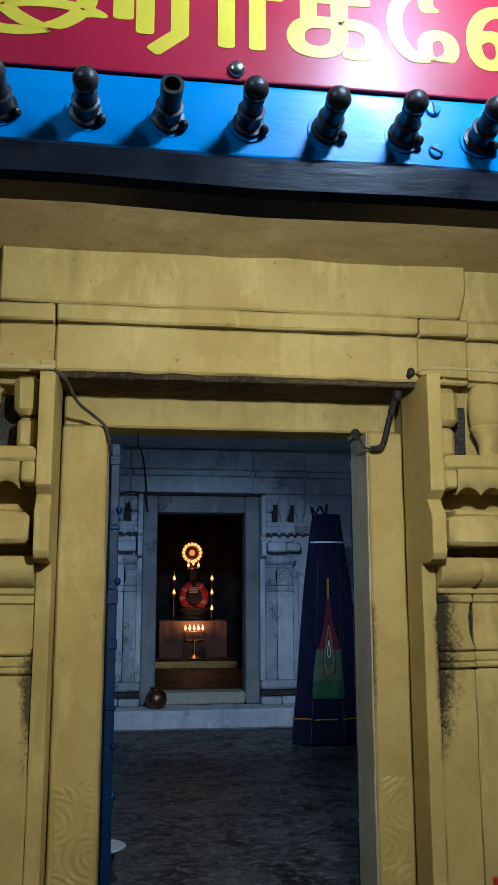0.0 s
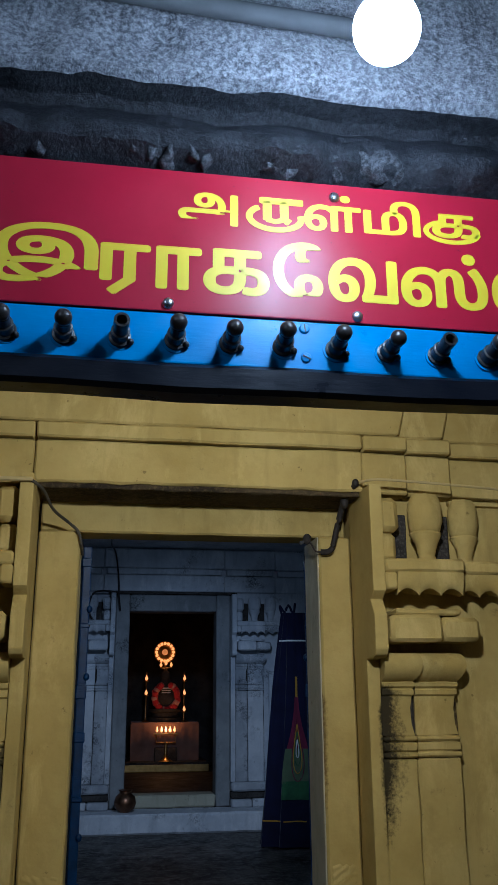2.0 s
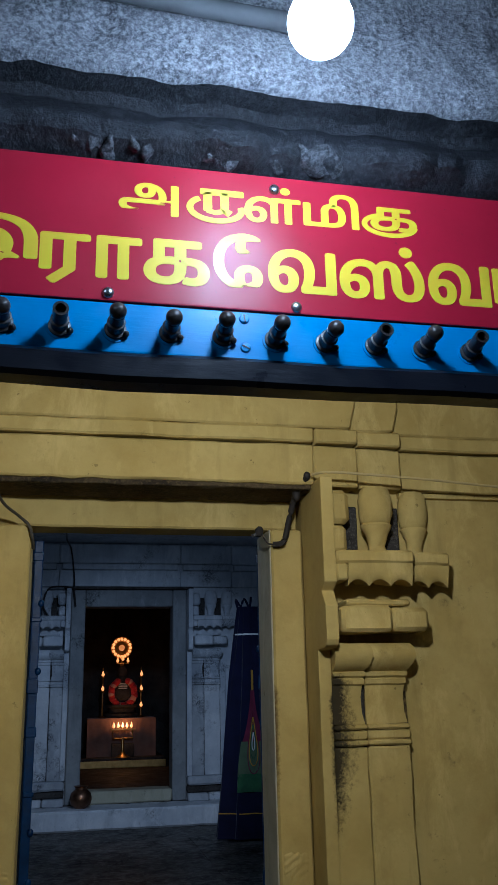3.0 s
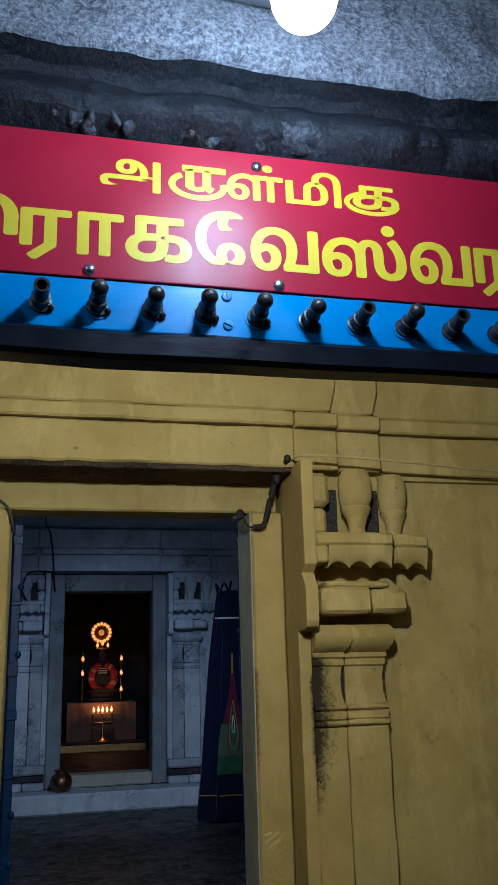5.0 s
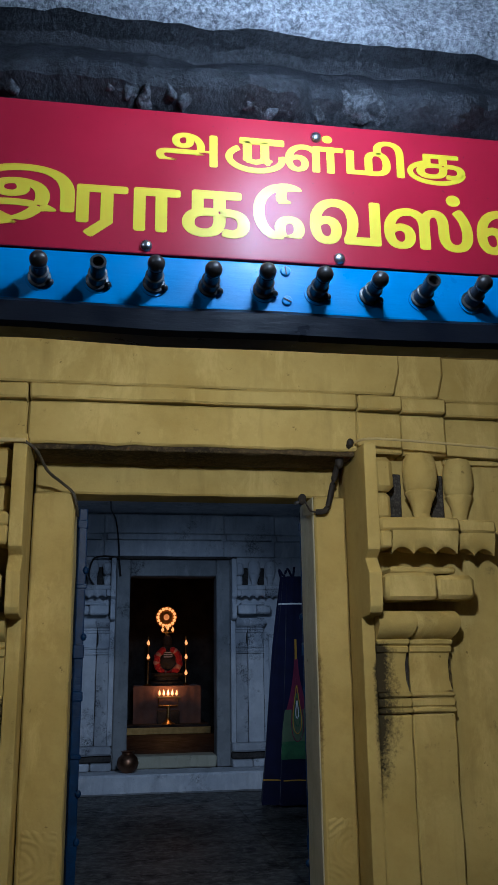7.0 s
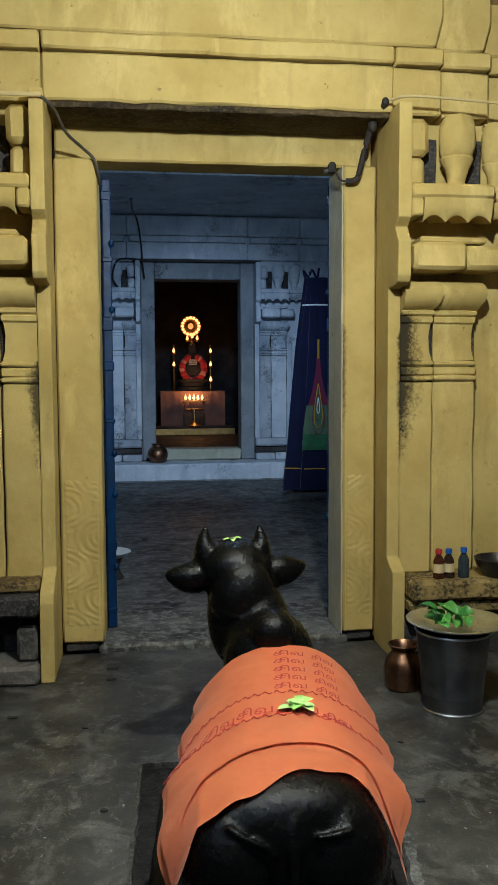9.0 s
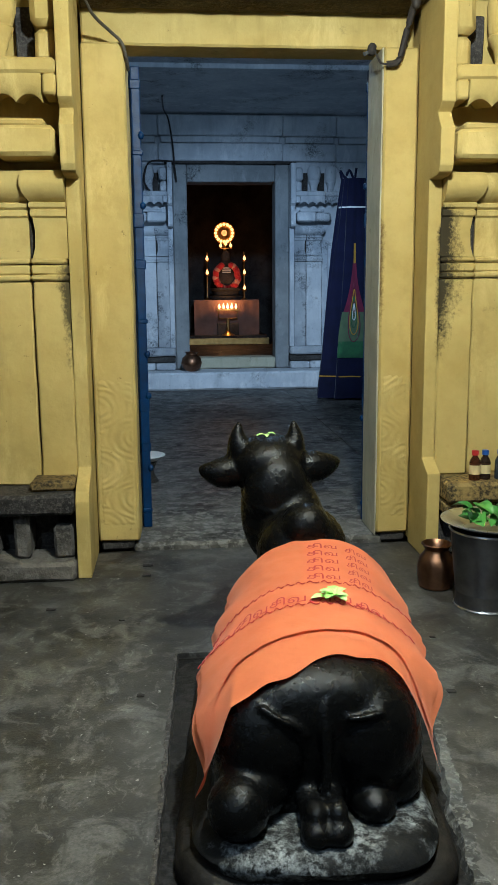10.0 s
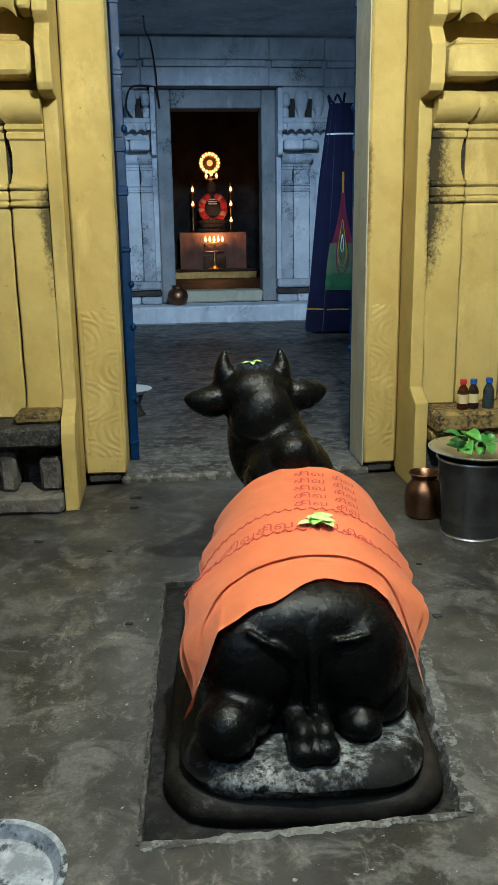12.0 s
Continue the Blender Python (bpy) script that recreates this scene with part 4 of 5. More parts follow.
for x0, x1, y in ((0.14, 1.50, IY - 0.03), (1.504, 2.10, IY - 0.01), (2.104, 3.2, IY + 0.03), (-0.30, 0.136, IY - 0.01), (-1.6, -0.304, IY + 0.03)):
    part("course", rough_block(x0, x1, y, IY + 0.1, 2.475, 2.66, 0.12, 0.004, 0.008, x0), WHITEWASH, inner, smooth=True)
    part("course", rough_block(x0 + 0.03, x1 - 0.03, y - 0.015, IY + 0.1, 2.665, 2.73, 0.12, 0.004, 0.008, x0), WHITEWASH, inner, smooth=True)
    part("course", rough_block(x0, x1, y - 0.02, IY + 0.1, 2.735, 2.95, 0.12, 0.004, 0.012, x0), WHITEWASH, inner, smooth=True)
part("beam", block(-1.6, 3.2, 7.25, 7.7, 2.93, 3.0, 0.01), WHITEWASH, inner)
part("drip", block(0.2, 1.65, IY - 0.03, IY + 0.06, 2.445, 2.472, 0.004), DARK_STONE, inner)
# shrine door frame
shrine_frame = thing("door_frame", "pale stone frame of the shrine doorway", "door frame", kind="structure")
part("jamb", rough_block(FL, 0.44, IY, IY + 0.3, 0.2, FT, 0.1, 0.004, 0.01, 1), FRAME_WASH, shrine_frame, smooth=True)
part("jamb", rough_block(1.418, FR, IY, IY + 0.3, 0.2, FT, 0.1, 0.004, 0.01, 2), FRAME_WASH, shrine_frame, smooth=True)
part("head", rough_block(0.442, 1.416, IY + 0.004, IY + 0.3, 2.255, FT, 0.1, 0.004, 0.01, 3), FRAME_WASH, shrine_frame, smooth=True)
part("sill", rough_block(0.442, 1.416, IY - 0.01, IY + 0.3, 0.2, 0.325, 0.1, 0.006, 0.015, 4), GREYWASH, shrine_frame, smooth=True)
part("step", rough_block(-1.55, 3.15, 8.88, IY + 0.06, 0, 0.195, 0.12, 0.008, 0.02, 4), WHITEWASH, inner, "limewashed step", True)


def inner_pilasters(side):
    """The same carved pier in limewash, with a low moulded base on the shrine step."""
    ob = corbelled_pilaster(side, WHITE_KIT, 0.16)
    ob.location = (0.356 if side > 0 else 0.364, IY + 0.06 - 2.97, 0.285)

    def pb(name, x0, x1, y0, z0, z1, bevel, mat):
        a, b = (x0, x1) if side > 0 else (FL + FR - x1, FL + FR - x0)
        bm = rough_block(a, b, y0, IY + 0.07, z0, z1, 0.09, 0.006, bevel, x0)
        bmesh.ops.translate(bm, vec=-ob.location, verts=bm.verts[:])
        part(name, bm, mat, ob, smooth=True)

    pb("outer_shaft", 2.02, 2.6, IY + 0.02, 0.44, 1.6, 0.01, WHITEWASH)
    pb("base_course", 1.58, 3.1, IY - 0.10, 0.355, 0.445, 0.02, WHITEWASH_SOOTY)
    pb("base_course", 1.58, 3.1, IY - 0.05, 0.28, 0.35, 0.01, DARK_STONE)
    pb("base_course", 1.58, 1.80, IY - 0.10, 0.197, 0.276, 0.012, WHITEWASH_SOOTY)
    pb("base_course", 1.81, 3.1, IY - 0.09, 0.197, 0.276, 0.012, WHITEWASH)


inner_pilasters(1)
inner_pilasters(-1)
cord = thing("cable", "black cable hanging down the inner wall", "cable")
part("run", tube(curved([(0.20, 8.4, 2.95), (0.21, 8.9, 2.93), (0.26, 9.22, 2.88), (0.30, 9.22, 2.6), (0.31, 9.21, 2.42), (0.33, 9.25, 2.25)]), 0.009, 8), IRON, cord, smooth=True)
cord2 = thing("cable", "black cable looped over the inner corbels", "cable")
part("run", tube(curved([(0.30, 9.2, 2.45), (0.12, 9.18, 2.46), (0.02, 9.18, 2.42), (-0.02, 9.18, 2.25), (0.05, 9.18, 2.12)]), 0.011, 8), IRON, cord2, smooth=True)
pot_dark = tagged(finish("water_pot", lathe([(0, 0), (0.05, 0), (0.10, 0.04), (0.115, 0.09), (0.10, 0.15), (0.06, 0.185), (0.06, 0.20), (0.075, 0.215), (0.0, 0.21)], 0.45, 9.06, 0.196, 24), COPPER, smooth=True), "dark round metal water pot on the shrine step", "pot")


def hanging_cloth():
    """A folded ceremonial cloth that hangs in a tall cone from a hook."""
    ob = thing("hanging_cloth", "navy cloth hanging in folds with red and green panel", "cloth")
    n, rows = 96, 40

    def place(u, v, out=0.0):
        z = 2.12 - 2.10 * v
        half = 0.13 + 0.20 * v ** 0.9
        cx = 2.03 - 0.005 * v
        a = u * 2 * math.pi
        fold = 1 + 0.13 * math.sin(9 * a + 1.5 * v) * min(1, v * 3) + 0.05 * math.sin(17 * a)
        return Vector((cx + (half * fold + out) * math.cos(a), 7.95 + (half * 0.55 * fold + out) * math.sin(a), z))

    bm = bmesh.new()
    grid = [[bm.verts.new(place(i / n, j / rows)) for i in range(n)] for j in range(rows + 1)]
    for a, b in zip(grid, grid[1:]):
        for i in range(n):
            bm.faces.new((a[i], b[i], b[(i + 1) % n], a[(i + 1) % n]))
    part("drape", bm, NAVY, ob, smooth=True)

    def patch(name, u0, u1, v0, v1, mat, out, label=""):
        bm = bmesh.new()
        g = [[bm.verts.new(place(u0(j / 14) + (u1(j / 14) - u0(j / 14)) * i / 14, v0 + (v1 - v0) * j / 14, out)) for i in range(15)] for j in range(15)]
        for a, b in zip(g, g[1:]):
            for i in range(14):
                bm.faces.new((a[i], b[i], b[i + 1], a[i + 1]))
        part(name, bm, mat, ob, label, True)

    patch("panel_top", lambda t: 0.727, lambda t: 0.745, 0.29, 0.40, GOLD_CLOTH, 0.006, "ochre strip")
    patch("panel_red", lambda t: 0.722 - 0.05 * t ** 1.5, lambda t: 0.750 + 0.045 * t ** 1.5, 0.38, 0.62, MAGENTA, 0.008, "magenta silk panel")
    patch("panel_mid", lambda t: 0.672 - 0.02 * t, lambda t: 0.795 + 0.02 * t, 0.60, 0.745, cloth("olive_cloth", (0.10, 0.14, 0.07), (0.07, 0.09, 0.05)), 0.010, "olive patterned panel")
    patch("panel_green", lambda t: 0.652 + 0.006 * math.sin(9 * t), lambda t: 0.815, 0.735, 0.81, GREEN_CLOTH, 0.011, "bright green hem panel")
    patch("stripe", lambda t: 0.55, lambda t: 0.98, 0.895, 0.90, GOLD_CLOTH, 0.006)
    patch("stripe", lambda t: 0.55, lambda t: 0.98, 0.125, 0.132, PLASTIC, 0.006)
    for n in range(4):
        r = 0.25 + 0.22 * n
        line = [place(0.735 + 0.05 * r * math.cos(a) * (0.6 + 0.4 * math.sin(a)), 0.60 + 0.15 * r * math.sin(a), 0.016) for a in np.linspace(0, 2 * math.pi, 30)]
        part("embroidery", tube(line, 0.0045, 5), (PLASTIC, GREEN_CLOTH, GOLD_CLOTH, MAGENTA)[n], ob, "embroidered loop", True)
    part("tie", tube(curved([(1.90, 7.93, 2.10), (1.88, 7.93, 2.19), (1.93, 7.94, 2.13), (1.97, 7.95, 2.20), (2.02, 7.95, 2.12), (2.04, 7.95, 2.22)]), 0.012, 8), NAVY, ob, smooth=True)


hanging_cloth()
bowl = thing("offering_bowl", "white enamel bowl on a dark stand by the door", "bowl")
part("dish", lathe([(0, 0.01), (0.07, 0.0), (0.12, 0.03), (0.115, 0.034), (0.06, 0.012), (0, 0.014)], 0.065, 4.4, 0.12, 24), PLASTIC, bowl, smooth=True)
part("stand", lathe([(0, 0), (0.08, 0), (0.06, 0.03), (0.05, 0.06), (0.07, 0.115), (0.0, 0.12)], 0.065, 4.4, 0.0, 20), DARK_STONE, bowl, "dark stone stand", True)

# ---- shrine beyond the inner doorway ----
cell = thing("wall_shrine", "soot black stone walls of the shrine cell", "wall", kind="structure")
part("wall_side", block(-1.0, -0.9, 9.6, 15.3, 0, 3.0, 0), DARK_STONE, cell)
part("wall_side", block(3.0, 3.1, 9.6, 15.3, 0, 3.0, 0), DARK_STONE, cell)
part("wall_back", block(-1.0, 3.1, 15.2, 15.3, 0, 3.0, 0), DARK_STONE, cell)
part("wall_front", block(-1.0, 0.28, 9.702, 9.8, 0, 3.0, 0), DARK_STONE, cell)
part("wall_front", block(1.58, 3.1, 9.702, 9.8, 0, 3.0, 0), DARK_STONE, cell)
tagged(finish("ceiling_shrine", block(-1.0, 3.1, 9.702, 15.3, 3.0, 3.1, 0), DARK_STONE), "soot black stone shrine ceiling", "ceiling", kind="structure")
tagged(finish("floor_shrine", block(-1.0, 3.1, 9.3, 15.3, -0.1, 0.2, 0), DARK_STONE), "dark stone shrine floor", "floor", kind="structure")

LIFT = (0, 0, 0.05)
altar = thing("altar_table", "altar table covered with faded rose cloth", "altar", at=LIFT)
part("base", block(0.52, 1.83, 13.705, 14.9, 0.15, 0.30, 0.01), DARK_STONE, altar, "soot black stone base")
part("top", block(0.62, 1.71, 13.95, 14.6, 0.83, 0.88, 0.01), WHITE_CLOTH, altar)
bm = bmesh.new()
for i in range(61):
    x = 0.62 + 1.09 * i / 60
    y = 13.94 + 0.003 * math.sin(i * 0.9)
    bm.verts.new((x, y, 0.86)), bm.verts.new((x, y - 0.01, 0.30))
bm.verts.ensure_lookup_table()
for i in range(60):
    bm.faces.new((bm.verts[2 * i], bm.verts[2 * i + 1], bm.verts[2 * i + 3], bm.verts[2 * i + 2]))
part("cloth_front", bm, WHITE_CLOTH, altar, "faded hanging cloth", True)
part("stand_dark", block(1.0, 1.36, 13.80, 13.93, 0.30, 0.50, 0.01), DARK_STONE, altar)
part("kerb", block(0.5, 1.85, 13.66, 13.70, 0.15, 0.26, 0.01), BRASS, altar, "brass edged kerb")

lamp_stand = thing("oil_lamp_stand", "brass stand with a row of lit oil lamps", "oil lamp", at=LIFT)
part("tray", block(0.98, 1.37, 13.74, 13.84, 0.70, 0.725, 0.006), BRASS, lamp_stand)
part("frame", tube([(1.02, 13.79, 0.70), (1.02, 13.79, 0.58), (1.33, 13.79, 0.58), (1.33, 13.79, 0.70)], 0.012, 8), BRASS, lamp_stand, smooth=True)
part("foot", lathe([(0, 0), (0.12, 0), (0.05, 0.04), (0.025, 0.1), (0.025, 0.28), (0, 0.28)], 1.175, 13.79, 0.30, 18), BRASS, lamp_stand, smooth=True)
for i in range(5):
    part("flame", lathe([(0, 0), (0.02, 0.02), (0.022, 0.04), (0.01, 0.075), (0, 0.10)], 1.03 + 0.07 * i, 13.79, 0.73, 10), FLAME, lamp_stand, "lit flame", True)


def idol():
    """A plain seated figure without features, on a stepped base."""
    bm = lathe([(0, 0), (0.30, 0), (0.30, 0.06), (0.22, 0.08), (0.22, 0.14), (0.27, 0.16), (0.27, 0.20), (0, 0.20)], 1.19, 14.4, 0.88, 28)
    ball((1.19, 14.4, 1.22), (0.22, 0.17, 0.20), bm)
    ball((1.19, 14.38, 1.42), (0.13, 0.12, 0.14), bm)
    ball((1.19, 14.38, 1.58), (0.08, 0.08, 0.13), bm)
    return bm


statue = finish("statue", idol(), DARK_STONE, smooth=True)
statue.location = LIFT
tagged(statue, "plain dark stone statue on altar behind flower garland", "statue")
garland = thing("flower_garland", "thick red and pale rose garland hung over the statue", "garland", at=LIFT)
pts = [(1.19 + 0.19 * math.sin(a), 14.20 + 0.03 * math.cos(a), 1.27 - 0.20 * math.cos(a)) for a in np.linspace(-2.7, 2.7, 40)]
for p in pts:
    part("flower", ball((p[0] + random.uniform(-0.01, 0.01), p[1] + random.uniform(-0.02, 0.02), p[2]), (0.055, 0.05, 0.05), u=8, v=6), PALE_ROSE if random.random() < 0.28 else GARLAND, garland, smooth=True)
bm = bmesh.new()
for z in (1.34, 1.375, 1.41):
    tube([(1.12, 14.225, z), (1.19, 14.20, z), (1.26, 14.225, z)], 0.011, 6, bm)
part("ash_marks", bm, PLASTIC, garland, "three white stripes")

ring = thing("oil_lamp", "round wheel of lit lamps above the statue", "oil lamp", at=LIFT)
bm = bmesh.new()
tube([(1.17 + 0.175 * math.cos(a), 14.45, 2.0 + 0.175 * math.sin(a)) for a in np.linspace(0, 2 * math.pi, 40)], 0.012, 6, bm)
part("rim", bm, BRASS, ring, smooth=True)
for k in range(16):
    a = 2 * math.pi * k / 16
    part("light", ball((1.17 + 0.145 * math.cos(a), 14.43, 2.0 + 0.145 * math.sin(a)), (0.026, 0.02, 0.026), u=8, v=6), FLAME, ring, "lit lamp", True)
part("hub", ball((1.17, 14.43, 2.0), (0.05, 0.02, 0.05), u=14, v=8), FLAME_SOFT, ring, "glowing hub", True)
part("disc", ball((1.17, 14.47, 2.0), (0.13, 0.006, 0.13), u=24, v=8), BRASS, ring, "brass disc", True)
part("post", tube([(1.17, 14.46, 1.08), (1.17, 14.46, 1.84)], 0.015, 8), BRASS, ring, smooth=True)
for x, zs in ((0.86, (1.56, 1.33)), (1.49, (1.56, 1.33, 1.07))):
    tree = thing("lamp_tree", "brass lamp tree with small lit flames", "oil lamp", "lamp trees beside the statue", at=LIFT)
    part("post", lathe([(0, 0), (0.08, 0), (0.02, 0.03), (0.014, 0.06), (0.014, 0.78), (0, 0.80)], x, 14.25, 0.88, 12), BRASS, tree, smooth=True)
    for z in zs:
        part("cup", lathe([(0, 0), (0.03, 0.0), (0.045, 0.02), (0, 0.02)], x, 14.19, z - 0.05, 12), BRASS, tree, smooth=True)
        part("flame", lathe([(0, 0), (0.022, 0.015), (0.025, 0.038), (0.012, 0.07), (0, 0.092)], x, 14.19, z - 0.03, 10), FLAME, tree, "lit flame", True)
crown = thing("crown_lamps", "three small lit lamps above the statue", "oil lamp", at=LIFT)
part("bar", tube([(1.08, 14.30, 1.74), (1.29, 14.30, 1.74)], 0.01, 6), BRASS, crown)
part("hanger", tube([(1.19, 14.32, 1.70), (1.17, 14.44, 1.88)], 0.008, 6), BRASS, crown)
for x in (1.10, 1.185, 1.27):
    part("flame", lathe([(0, 0), (0.022, 0.02), (0.024, 0.04), (0.01, 0.07), (0, 0.09)], x, 14.30, 1.75 + (0.03 if x == 1.185 else 0), 10), FLAME, crown, "lit flame", True)

# ---- bull statue on its plinth ----


def spine(y):
    """Middle, half width and top of the trunk at y."""
    u = (y - 1.1) / 0.7
    return 0.497 + 0.105 * u, 0.219 - 0.02 * u, 0.340 + 0.080 * u


def trunk_at(y, a, out=0.0):
    """A place on the trunk: a is the angle from the back (0) down the flanks."""
    cx, w, top = spine(y)
    sx, cz = math.sin(a), math.cos(a)
    x = cx + (w + out) * math.copysign(abs(sx) ** 0.88, sx)
    z = 0.10 + (top - 0.10 + out) * math.copysign(abs(cz) ** 0.62, cz)
    return Vector((x, y, z))


def bull():
    """The couchant bull in one mesh: trunk, hump, neck, head with horns and ears, folded legs."""
    bm = bmesh.new()
    ry = lambda a: Matrix.Rotation(radians(a), 4, "Y")  # noqa: E731
    rx = lambda a: Matrix.Rotation(radians(a), 4, "X")  # noqa: E731
    rings = []
    for k in range(31):
        y = 1.092 + 0.72 * (k / 30) ** 1.5
        t = min(1.0, (y - 1.086) / 0.13)
        close = (1 - (1 - t) ** 3.4) ** (1 / 3.4) * min(1, 0.4 + 0.6 * math.sin(min(1, (1.83 - y) / 0.18) * math.pi / 2))
        cx, w, top = spine(y)
        ring = []
        for n in range(40):
            p = trunk_at(y, 2 * math.pi * n / 40)
            ring.append(bm.verts.new((cx + (p.x - cx) * close, y, 0.16 + (p.z - 0.16) * close)))
        rings.append(ring)
    for a, b in zip(rings, rings[1:]):
        for n in range(40):
            bm.faces.new((a[n], a[(n + 1) % 40], b[(n + 1) % 40], b[n]))
    bm.faces.new(rings[0][::-1]), bm.faces.new(rings[-1])
    bmesh.ops.recalc_face_normals(bm, faces=bm.faces[:])
    # haunches and the hollow between them
    for x in (0.398, 0.602):
        ball((x, 1.185, 0.190), (0.112, 0.120, 0.132), bm)
        ball((x, 1.175, 0.135), (0.10, 0.10, 0.075), bm)
    ball((0.50, 1.20, 0.25), (0.13, 0.105, 0.085), bm)
    # hump, shoulders, neck turned a little aside
    ball((0.576, 1.775, 0.450), (0.066, 0.064, 0.064), bm)
    ball((0.575, 1.82, 0.36), (0.125, 0.11, 0.14), bm)
    ball((0.552, 1.875, 0.40), (0.100, 0.095, 0.17), bm, rx(-14))
    ball((0.522, 1.925, 0.50), (0.096, 0.090, 0.13), bm, rx(-10))
    ball((0.502, 1.925, 0.46), (0.086, 0.085, 0.15), bm, rx(-6))
    ball((0.514, 1.893, 0.52), (0.092, 0.072, 0.11), bm, rx(-8))
    # head: broad poll, long muzzle
    ball((0.490, 1.955, 0.622), (0.096, 0.062, 0.042), bm)
    ball((0.497, 1.960, 0.588), (0.110, 0.10, 0.082), bm)
    ball((0.497, 2.06, 0.55), (0.07, 0.12, 0.07), bm, rx(-20))
    for s in (-1, 1):
        tube(curved([(0.492 + s * 0.062, 1.955, 0.59), (0.492 + s * 0.074, 1.95, 0.635), (0.492 + s * 0.080, 1.95, 0.668), (0.492 + s * 0.075, 1.95, 0.708)]), [0.045 - 0.040 * (k / 18) ** 1.5 for k in range(19)], 14, bm)
        ear = [(0.503 + s * (0.075 + 0.127 * k / 14), 1.95 + s * 0.018 * k / 14, 0.576 + s * 0.004 - 0.010 * math.sin(math.pi * k / 14) + 0.008 * k / 14) for k in range(15)]
        tube(ear, [0.006 + 0.041 * math.sin(math.pi * min(1.0, 0.16 + 0.84 * (k / 14) ** 0.85)) ** 0.75 for k in range(15)], 14, bm)
        ball((0.535 + s * 0.18, 1.45, 0.11), (0.06, 0.20, 0.06), bm)
        ball((0.575 + s * 0.15, 1.82, 0.12), (0.055, 0.12, 0.06), bm)
    # hocks and the tucked hoof
    ball((0.338, 1.055, 0.122), (0.060, 0.066, 0.058), bm)
    ball((0.37, 1.12, 0.13), (0.075, 0.08, 0.07), bm)
    ball((0.60, 1.085, 0.098), (0.045, 0.055, 0.036), bm)
    ball((0.645, 1.15, 0.11), (0.066, 0.07, 0.05), bm)
    for x in (0.476, 0.516):
        ball((x, 1.005, 0.094), (0.030, 0.034, 0.027), bm)
        ball((x + 0.001, 1.026, 0.124), (0.021, 0.032, 0.020), bm)
        tube([(x, 1.03, 0.10), (x, 1.10, 0.11)], 0.026, 12, bm)
    # folds of the rump and the tail
    tube(curved([(0.385, 1.104, 0.292), (0.42, 1.086, 0.274), (0.455, 1.086, 0.255), (0.47, 1.089, 0.235)]), 0.006, 8, bm)
    tube(curved([(0.548, 1.086, 0.268), (0.585, 1.084, 0.272), (0.622, 1.092, 0.276)]), 0.006, 8, bm)
    tube(curved([(0.503, 1.06, 0.13), (0.507, 1.074, 0.18), (0.508, 1.090, 0.25), (0.508, 1.110, 0.29)]), [0.010 + 0.003 * k / 18 for k in range(19)], 10, bm)
    # band carved round the neck
    tube([(0.520 + 0.099 * math.cos(a), 1.915 + 0.094 * math.sin(a), 0.512 + 0.035 * math.sin(a)) for a in np.linspace(0, 2 * math.pi, 48)], 0.006, 8, bm)
    return bm


bull_ob = finish("bull_statue", bull(), BLACK_STONE, smooth=True)
tagged(bull_ob, "black oiled stone couchant bull statue facing the shrine", "statue")
mod = bull_ob.modifiers.new("fuse", "REMESH")
mod.mode, mod.voxel_size, mod.use_smooth_shade = "VOXEL", 0.0048, True
mod = bull_ob.modifiers.new("soften", "SMOOTH")
mod.factor, mod.iterations = 0.6, 5
def slab_ring(x0, x1, y0, y1, z0, z1, r, seed, bulge=0.0):
    """A rounded rectangular tier."""
    bm = bmesh.new()
    outline = []
    for cx, cy, a0 in ((x1 - r, y1 - r, 0), (x0 + r, y1 - r, 90), (x0 + r, y0 + r, 180), (x1 - r, y0 + r, 270)):
        for k in range(9):
            a = radians(a0 + 90 * k / 8)
            outline.append((cx + r * math.cos(a), cy + r * math.sin(a)))
    dense = []
    for (ax, ay), (bx, by) in zip(outline, outline[1:] + outline[:1]):
        k = max(1, int(math.hypot(bx - ax, by - ay) / 0.025))
        dense += [(ax + (bx - ax) * i / k, ay + (by - ay) * i / k) for i in range(k)]
    mx, my = (x0 + x1) / 2, (y0 + y1) / 2
    rings = []
    for t, inset in ((0, 0.0), (0.2, -bulge), (0.45, -bulge * 1.6), (0.65, -bulge), (0.8, 0.002), (0.9, 0.008), (0.97, 0.018), (1.0, 0.034), (1.0, 0.07)):
        ring = []
        for x, y in dense:
            d = Vector((x - mx, y - my)).normalized()
            w = noise.noise(Vector((x * 14 + seed, y * 14, t * 2))) * 0.006
            ring.append(bm.verts.new((x - d.x * (inset + w), y - d.y * (inset + w), z0 + (z1 - z0) * t + w * 0.5 * t)))
        rings.append(ring)
    n = len(dense)
    for a, b in zip(rings, rings[1:]):
        for k in range(n):
            bm.faces.new((a[k], a[(k + 1) % n], b[(k + 1) % n], b[k]))
    bm.faces.new(rings[-1])
    return bm


def skewed(bm):
    """Turned with the bull, which does not face the doorway squarely."""
    bmesh.ops.rotate(bm, cent=(0.5, 1.1, 0), matrix=Matrix.Rotation(radians(-5), 3, "Z"), verts=bm.verts[:])
    return bm


plinth = thing("plinth", "two tiered black stone plinth rubbed with ash", "plinth")
part("lower_tier", skewed(slab_ring(0.224, 0.755, 0.945, 1.96, -0.03, 0.030, 0.13, 1, 0.006)), PLINTH_SCRAPED, plinth, smooth=True)
part("upper_tier", skewed(slab_ring(0.262, 0.714, 0.962, 1.93, 0.026, 0.078, 0.13, 5, 0.010)), ASH_STONE, plinth, "ash rubbed upper tier", True)

CL_Y0, CL_Y1 = 1.10, 1.735


